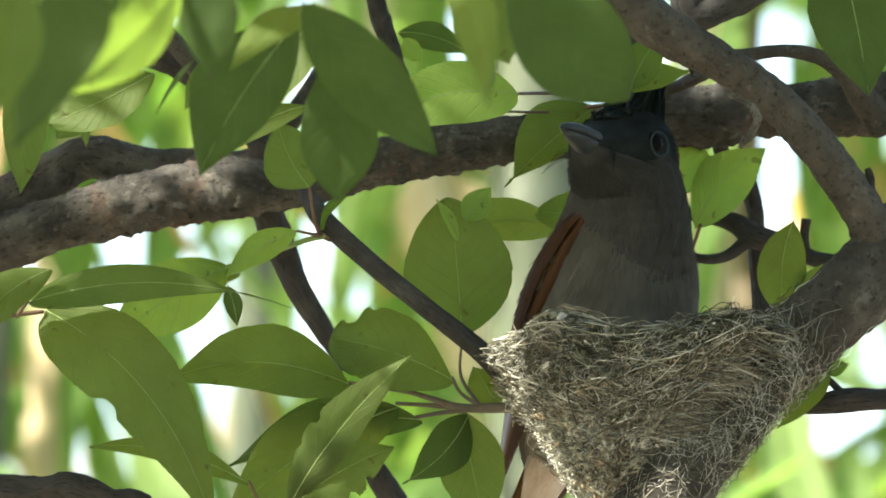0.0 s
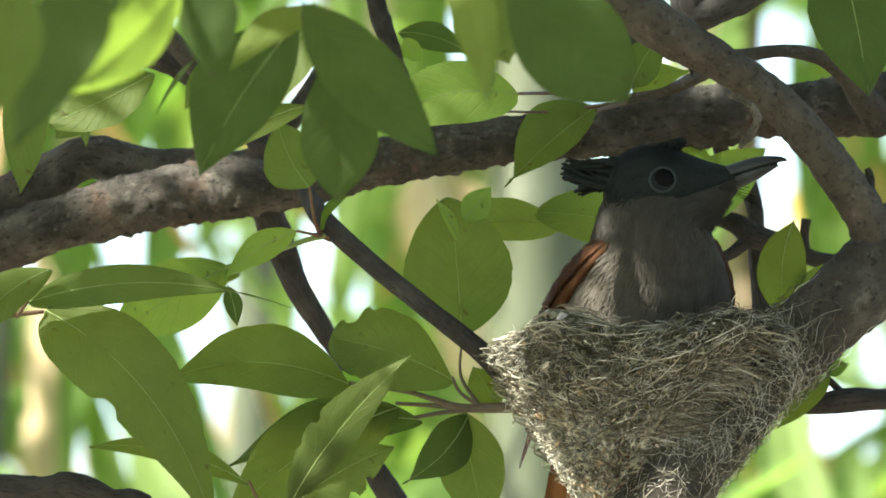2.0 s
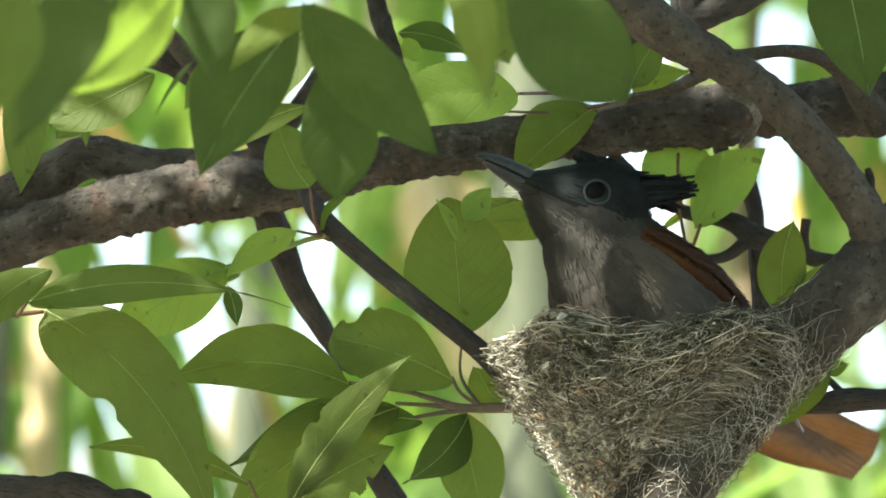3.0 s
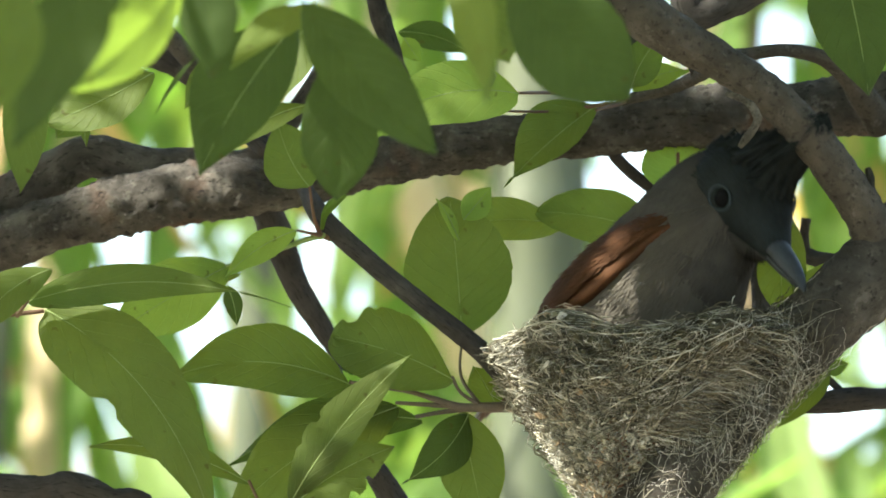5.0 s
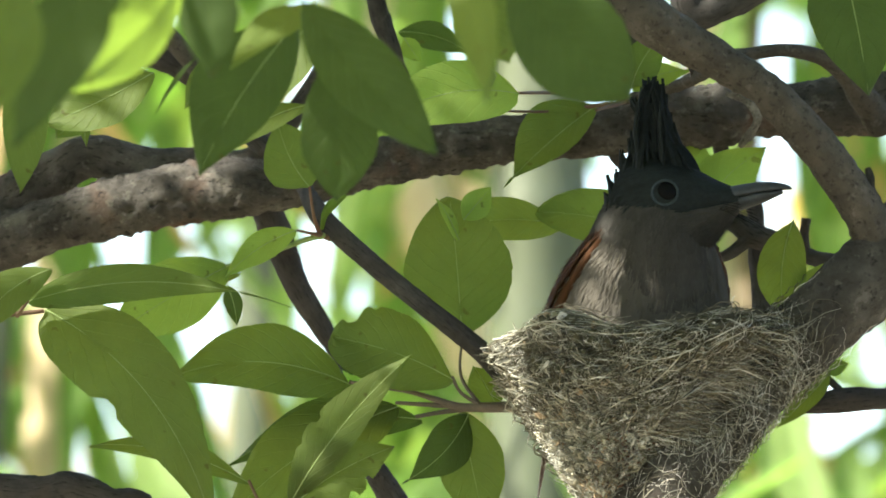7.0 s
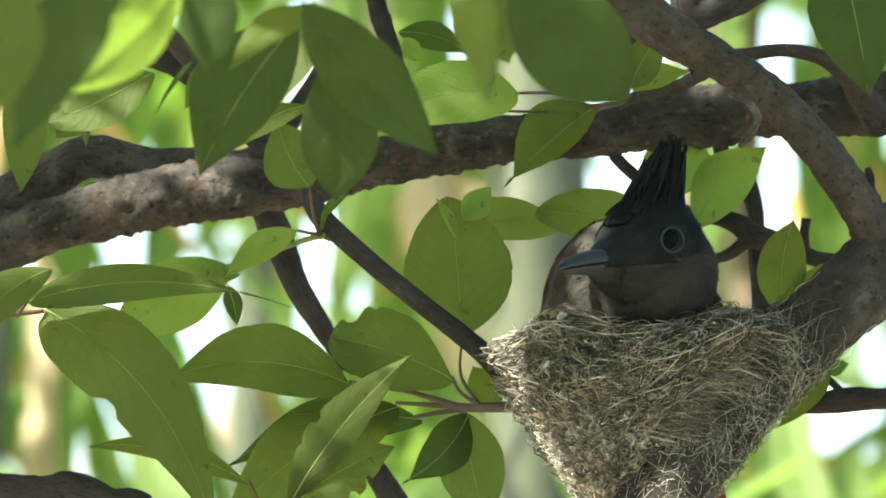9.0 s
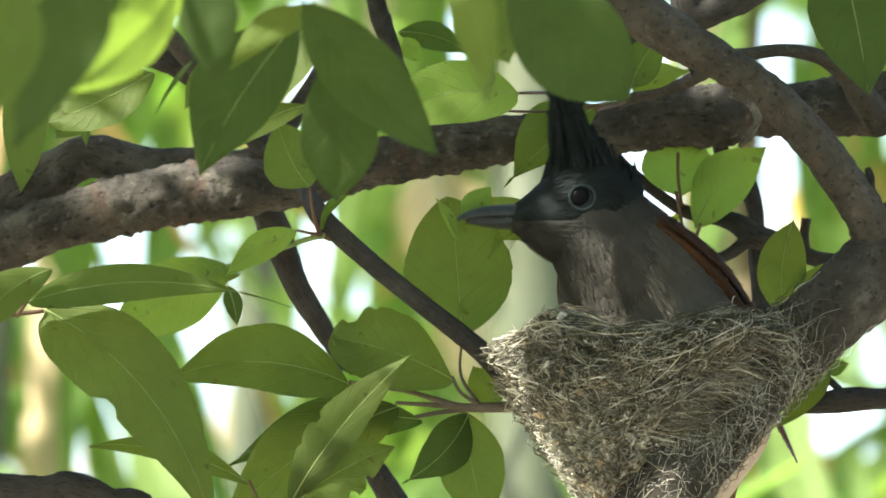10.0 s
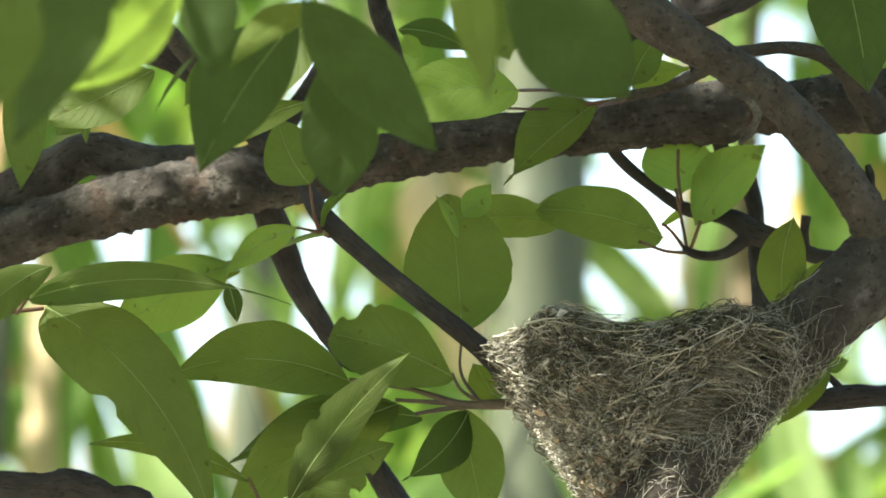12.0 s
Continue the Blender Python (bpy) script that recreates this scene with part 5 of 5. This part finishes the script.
def motions():
    base, foot = Vector(tree.location), Vector(nest.location)
    sway = [(0.0, -0.084), (3.0, -0.084), (5.0, -0.07), (11.3, -0.07), (11.4, -0.04), (11.5, -0.005), (12.0, 0.0)]
    walk(tree, [(t, Matrix.Translation(base + Vector((0, 0, d * 0.01)))) for t, d in sway])
    walk(nest, [(t, Matrix.Translation(foot + Vector((0, 0, d * 0.01)))) for t, d in sway])
    # time; body x, y, z, yaw, pitch, roll; head x, y, z, yaw, pitch, roll; crest lift; tail yaw, pitch, roll; wing spread
    acts = [
        (0.0, 4.18, 3.4, -1.13, -50, 61, 0, 4.56, 2.4, 2.49, -118, 14, 0, 45, -45, 66, 0, 0),
        (0.2, 4.18, 3.4, -1.13, -50, 61, 0, 4.57, 2.4, 2.48, -120, 14, 0, 45, -45, 66, 0, 0),
        (0.35, 4.18, 3.4, -1.13, -50, 61, 0, 4.29, 2.4, 2.24, -128, 19, 0, 45, -45, 66, 0, 0),
        (1.0, 4.18, 3.4, -1.13, -50, 61, 0, 4.26, 2.4, 2.25, -128, 19, 0, 45, -45, 66, 0, 0),
        (1.1, 4.18, 3.4, -1.13, -50, 61, 0, 4.74, 2.2, 2.2, -60, 6, 0, 45, -45, 66, 0, 0),
        (1.3, 4.18, 3.4, -1.13, -50, 61, 0, 4.5, 2, 2.12, -50, 10, 0, 36, -45, 66, 0, 0.05),
        (1.4, 4.35, 3, -0.24, -90, 55, 0, 4.7, 1, 1.94, -50, 14, 0, 36, -80, 70, 0, 0.65),
        (1.5, 4.61, 1.6, -1.67, -85, 45, 0, 4.69, 0.4, 1.18, -48, 17, 0, 20, -85, 40, 0, 0.1),
        (1.6, 4.69, 1.6, -1.67, -80, 42, 0, 4.83, 0.4, 1.22, -44, 17, 0, 20, -85, 40, 0, 0.05),
        (1.8, 4.83, 1.6, -1.67, -70, 40, 0, 5.09, 0.5, 1.27, -12, 23, 0, 12, -85, 40, 0, 0.05),
        (2.0, 4.9, 1.6, -1.67, -68, 40, 0, 5.31, 0.5, 1.3, -12, 21, 0, 12, -85, 40, 0, 0.05),
        (2.1, 4.9, 1.6, -1.67, -68, 40, 0, 5.37, 0.5, 1.3, -12, 21, 0, 12, -85, 40, 0, 0.05),
        (2.2, 5.25, 1.6, -1.24, -90, 50, 0, 5.38, 0.4, 1.87, -85, 20, 0, 10, -95, 50, 0, 0.45),
        (2.3, 5.18, 1.6, -1.84, -100, 42, 0, 4.95, -0.2, 1.1, -100, 34, 0, 10, -110, 40, 0, 0.25),
        (2.5, 5.18, 1.6, -1.92, -100, 40, 0, 4.71, -0.2, 0.96, -104, 38, 0, 10, -130, 38, 0, 0.1),
        (2.6, 5.18, 1.6, -1.7, -128, 32, 14, 4.39, 0.6, 0.9, -165, 30, 0, 22, -115, -6, 55, 0),
        (2.8, 5.18, 1.6, -1.7, -128, 32, 14, 4.03, 0.6, 0.94, -165, 29, 0, 20, -115, -2, 55, 0),
        (3.0, 5.18, 1.6, -1.7, -128, 32, 14, 3.89, 0.6, 0.94, -165, 29, 0, 18, -115, 3, 55, 0),
        (3.2, 5.18, 1.6, -1.7, -128, 32, 14, 3.56, 0.4, 0.7, -165, 17, 0, 15, -118, 12, 55, 0),
        (4.0, 5.11, 1.6, -1.74, -90, 35, 0, 4.75, 0.6, 1.21, -80, 0, 0, 15, -135, 45, 55, 0.05),
        (4.6, 5.18, 1.8, -1.22, -40, 20, 0, 7.58, 1, 0.4, -35, -50, 0, 50, -150, 24, 55, 0.05),
        (4.8, 5.18, 1.8, -1.08, -35, 15, -15, 7.74, -1.8, 0.16, -30, -70, 0, 88, -150, 24, 50, 0.05),
        (4.9, 5.18, 1.8, -1.01, -35, 18, -15, 7.91, -1.8, 0.6, -20, -75, 0, 88, -152, 30, 45, 0.05),
        (5.0, 5.18, 1.8, -1.22, -45, 35, 0, 7.41, 0.8, 1.48, -45, -44, 0, 88, -168, 58, 0, 0.05),
        (5.1, 5.18, 1.8, -1.22, -45, 35, 0, 7.44, 0.8, 1.73, -45, -44, 0, 88, -150, 68, 0, 0.05),
        (5.2, 5.33, 1.8, -1.08, -45, 30, 0, 6.96, 0.8, 1.36, -45, -32, 0, 88, -85, 75, 0, 0.05),
        (5.3, 5.62, 2.2, -0.68, -15, 18, -30, 8.88, 2.5, -0.27, -10, -70, 0, 40, -20, 45, 0, 0),
        (5.4, 5.4, 2.4, -1.27, 0, 22, -40, 10.2, 3.2, -2.2, 175, -40, 0, 40, 2, 30, 0, 0),
        (5.5, 5.4, 2.4, -1.27, 0, 22, -40, 10.4, 3.2, -2.25, 175, -15, 0, 40, 2, 28, 0, 0),
        (5.6, 5.61, 2.2, -0.9, -20, 15, 0, 7.3, 1.6, 1.18, -20, -40, 0, 95, -10, 55, 0, 0),
        (5.7, 5.04, 1.8, -1.29, -50, 42, 0, 6.27, 1, 2.05, -20, -35, 0, 82, -40, 70, 0, 0),
        (5.8, 4.9, 1.6, -1.67, -60, 45, 0, 6.18, 0.6, 1.57, -15, 3, 0, 82, -85, 75, 0, 0),
        (5.9, 4.9, 1.6, -1.67, -60, 45, 0, 6.37, 0.6, 1.61, -15, 2, 0, 82, -85, 75, 0, 0),
        (6.0, 4.9, 1.6, -1.67, -60, 45, 0, 6.47, 0.6, 1.5, -15, 3, 0, 82, -85, 75, 0, 0),
        (6.1, 5.04, 1.6, -1.6, -55, 38, 0, 5.79, 0.6, 0.66, -20, -11, 0, 82, -145, 60, 0, 0),
        (6.2, 5.18, 1.6, -1.1, -45, 15, -15, 8.25, -1.8, -1.19, -35, -68, 0, 92, -145, 60, 0, 0),
        (6.3, 5.18, 1.6, -1.1, -45, 15, -15, 8.34, -1.8, -1.11, -60, -75, 0, 92, -145, 60, 0, 0),
        (6.4, 5.11, 1.6, -1.17, -45, 20, -15, 7.88, -1.8, 0.0, -20, -72, 0, 94, -145, 60, 0, 0),
        (6.5, 5.04, 1.6, -1.24, -45, 25, -15, 7.7, -1.8, 0.38, -15, -77, 0, 96, -145, 60, 0, 0),
        (6.6, 5.01, 1.6, -1.67, -60, 45, 0, 5.4, 0.6, 1.34, -15, 1, 0, 80, -145, 60, 0, 0),
        (6.7, 4.87, 1.6, -1.71, -68, 50, 0, 5.16, 0.6, 1.1, -15, 11, 0, 80, -145, 60, 0, 0),
        (7.2, 4.87, 1.6, -1.71, -68, 50, 0, 5.47, 0.6, 1.06, -15, 14, 0, 80, -145, 60, 0, 0),
        (8.0, 4.76, 1.6, -1.74, -85, 46, 0, 5.03, 0.6, 1.36, -80, -5, 0, 70, -100, 70, 0, 0),
        (8.7, 4.83, 1.9, -1.95, -110, 38, 0, 5.14, -1.8, -0.06, -135, -9, 0, 42, -110, 60, 0, 0),
        (8.9, 4.83, 1.9, -1.95, -110, 38, 0, 5.2, -1.8, -0.17, -135, -7, 0, 42, -110, 60, 0, 0),
        (9.0, 4.83, 1.9, -1.95, -110, 38, 0, 5.21, -1.8, -0.2, -135, -7, 0, 42, -110, 60, 0, 0),
        (9.1, 4.9, 1.6, -1.6, -125, 32, 0, 4.07, 0.4, -0.27, -130, -12, 0, 30, -90, 60, 0, 0),
        (9.2, 5.11, 1.6, -1.17, -130, 24, 22, 2.37, 0.4, -0.14, -165, -38, 0, 45, -50, 62, 0, 0),
        (9.3, 5.11, 1.6, -1.17, -130, 24, 22, 2.33, 0.4, -0.14, -165, -38, 0, 48, -50, 62, 0, 0),
        (9.4, 5.18, 1.6, -0.96, -130, 18, 25, 1.5, 0.2, -0.62, -165, -66, 0, 60, -50, 62, 0, 0),
        (9.5, 5.18, 1.6, -0.96, -130, 18, 25, 1.38, 0, -0.91, -160, -80, 0, 72, -50, 62, 0, 0),
        (9.6, 5.18, 1.6, -0.96, -130, 18, 25, 1.71, 0.2, 0.21, -168, -78, 0, 65, -50, 62, 0, 0),
        (9.7, 5.11, 1.6, -1.17, -130, 24, 22, 2.71, 0.4, 1.06, -165, -65, 0, 80, -50, 62, 0, 0),
        (9.8, 5.32, 1.6, -1.6, -125, 42, 14, 3.67, 0.4, 1.41, -165, -17, 0, 71, -50, 62, 0, 0),
        (9.9, 5.32, 1.6, -1.6, -125, 42, 14, 3.55, 0.4, 1.12, -165, -12, 0, 77, -50, 62, 0, 0),
        (10.0, 5.32, 1.6, -1.63, -128, 42, 14, 3.67, 0.5, 1.03, -165, 0, 0, 86, -50, 62, 0, 0),
        (10.2, 5.32, 1.6, -1.63, -128, 42, 14, 3.84, 0.5, 0.95, -165, 6, 0, 86, -50, 62, 0, 0),
        (10.5, 5.32, 1.6, -1.63, -128, 42, 14, 3.93, 0.5, 0.88, -165, 10, 0, 80, -50, 62, 0, 0),
        (11.0, 5.32, 1.6, -1.63, -128, 42, 14, 3.8, 0.5, 0.86, -165, 18, 0, 71, -50, 62, 0, 0),
        (11.1, 5.25, 1.6, -1.63, -125, 42, 14, 3.96, 0.5, 0.93, -165, 16, 0, 71, -50, 62, 0, 0),
        (11.2, 4.83, 1.6, -1.6, -110, 48, 0, 3.76, 0.3, 1.54, -125, 0, 0, 70, -78, 70, 0, 0),
        (11.3, 4.62, 1.6, -1.31, -92, 55, 0, 4.1, -0.2, 1.34, -95, -10, 0, 75, -78, 72, 0, 0.15),
        (11.4, 4.89, 0.5, 2.2, -85, 30, 0, 4.21, -4, 1.77, -100, -30, 0, 60, -90, 75, 0, 0.7),
        (11.5, 4.29, -9, 0.25, -90, -52, 0, 4.06, -11, -1.94, -90, -36, 0, 85, -92, -60, 0, 0.0),
        (11.6, 3.49, -40, -17.67, -90, -50, 0, 3.33, -43, -20.38, -90, -55, 0, 20, -92, -50, 0, 0.45),
        (11.75, 2.26, -100, -43.72, -90, -30, 0, 2.12, -105, -45.22, -90, -30, 0, 20, -92, -30, 0, 0.45),
        (12.0, -1.27, -200, -56.22, -90, -10, 0, -1.31, -205, -56.53, -90, -10, 0, 20, -92, -10, 0, 0.45),
    ]
    root_rows, rows = [], {k: [] for k in BIRD}
    for t, bx, by, bz, byaw, bpitch, broll, hx, hy, hz, hyaw, hpitch, hroll, lift, tyaw, tpitch, troll, spread in acts:
        body = turned((bx, by, bz), byaw, bpitch, broll)
        head = turned((hx, hy, hz), hyaw, hpitch, hroll)
        inv = body.inverted()
        root_rows.append((t, body))
        rows["body"].append((t, Matrix()))
        rows["head"].append((t, inv @ head))
        rows["crest"].append((t, Matrix.Translation((0.0055, 0, 0.0058)) @ Matrix.Rotation(radians(lift - 75), 4, "Y")))
        rel = inv @ head
        a, d = Vector((0.010, 0, 0.0015)), rel @ Vector((-0.0020, 0, -0.0047))
        reach = (d - a).length
        b, c = a + Vector((0.35 * reach, 0, 0.04 * reach)), d - rel.to_3x3() @ Vector((0.5, 0, 0.6)) * (0.35 * reach)
        for k in range(len(NECK_RADII)):
            u = k / (len(NECK_RADII) - 1)
            at = a * (1 - u) ** 3 + b * (3 * u * (1 - u) ** 2) + c * (3 * u * u * (1 - u)) + d * u ** 3
            way = ((b - a) * (1 - u) ** 2 + (c - b) * (2 * u * (1 - u)) + (d - c) * u * u).normalized()
            z = Vector((0, 0, 1)) - way * way.z
            z = z.normalized() if z.length > 0.2 else Vector((-1, 0, 0))
            y = z.cross(way)
            rows["neck", k].append((t, Matrix.Translation(at) @ Matrix((way, y, way.cross(y))).transposed().to_4x4()))
        tip = body @ Vector((-0.043, 0, 0.004))
        rows["tail"].append((t, inv @ turned((tip - AIM) * 100, tyaw, tpitch, troll)))
        for s, name in ((1, "left_wing"), (-1, "right_wing")):
            rows[name].append((t, Matrix.Translation((0.022, s * 0.017, 0.006)) @ Matrix.Rotation(radians(-s * 38 * spread), 4, "Z") @ Matrix.Rotation(radians(s * 25 * spread), 4, "X")))
    walk(bird, root_rows)
    for name in rows:
        if name != "body":
            walk(BIRD[name], rows[name])


motions()
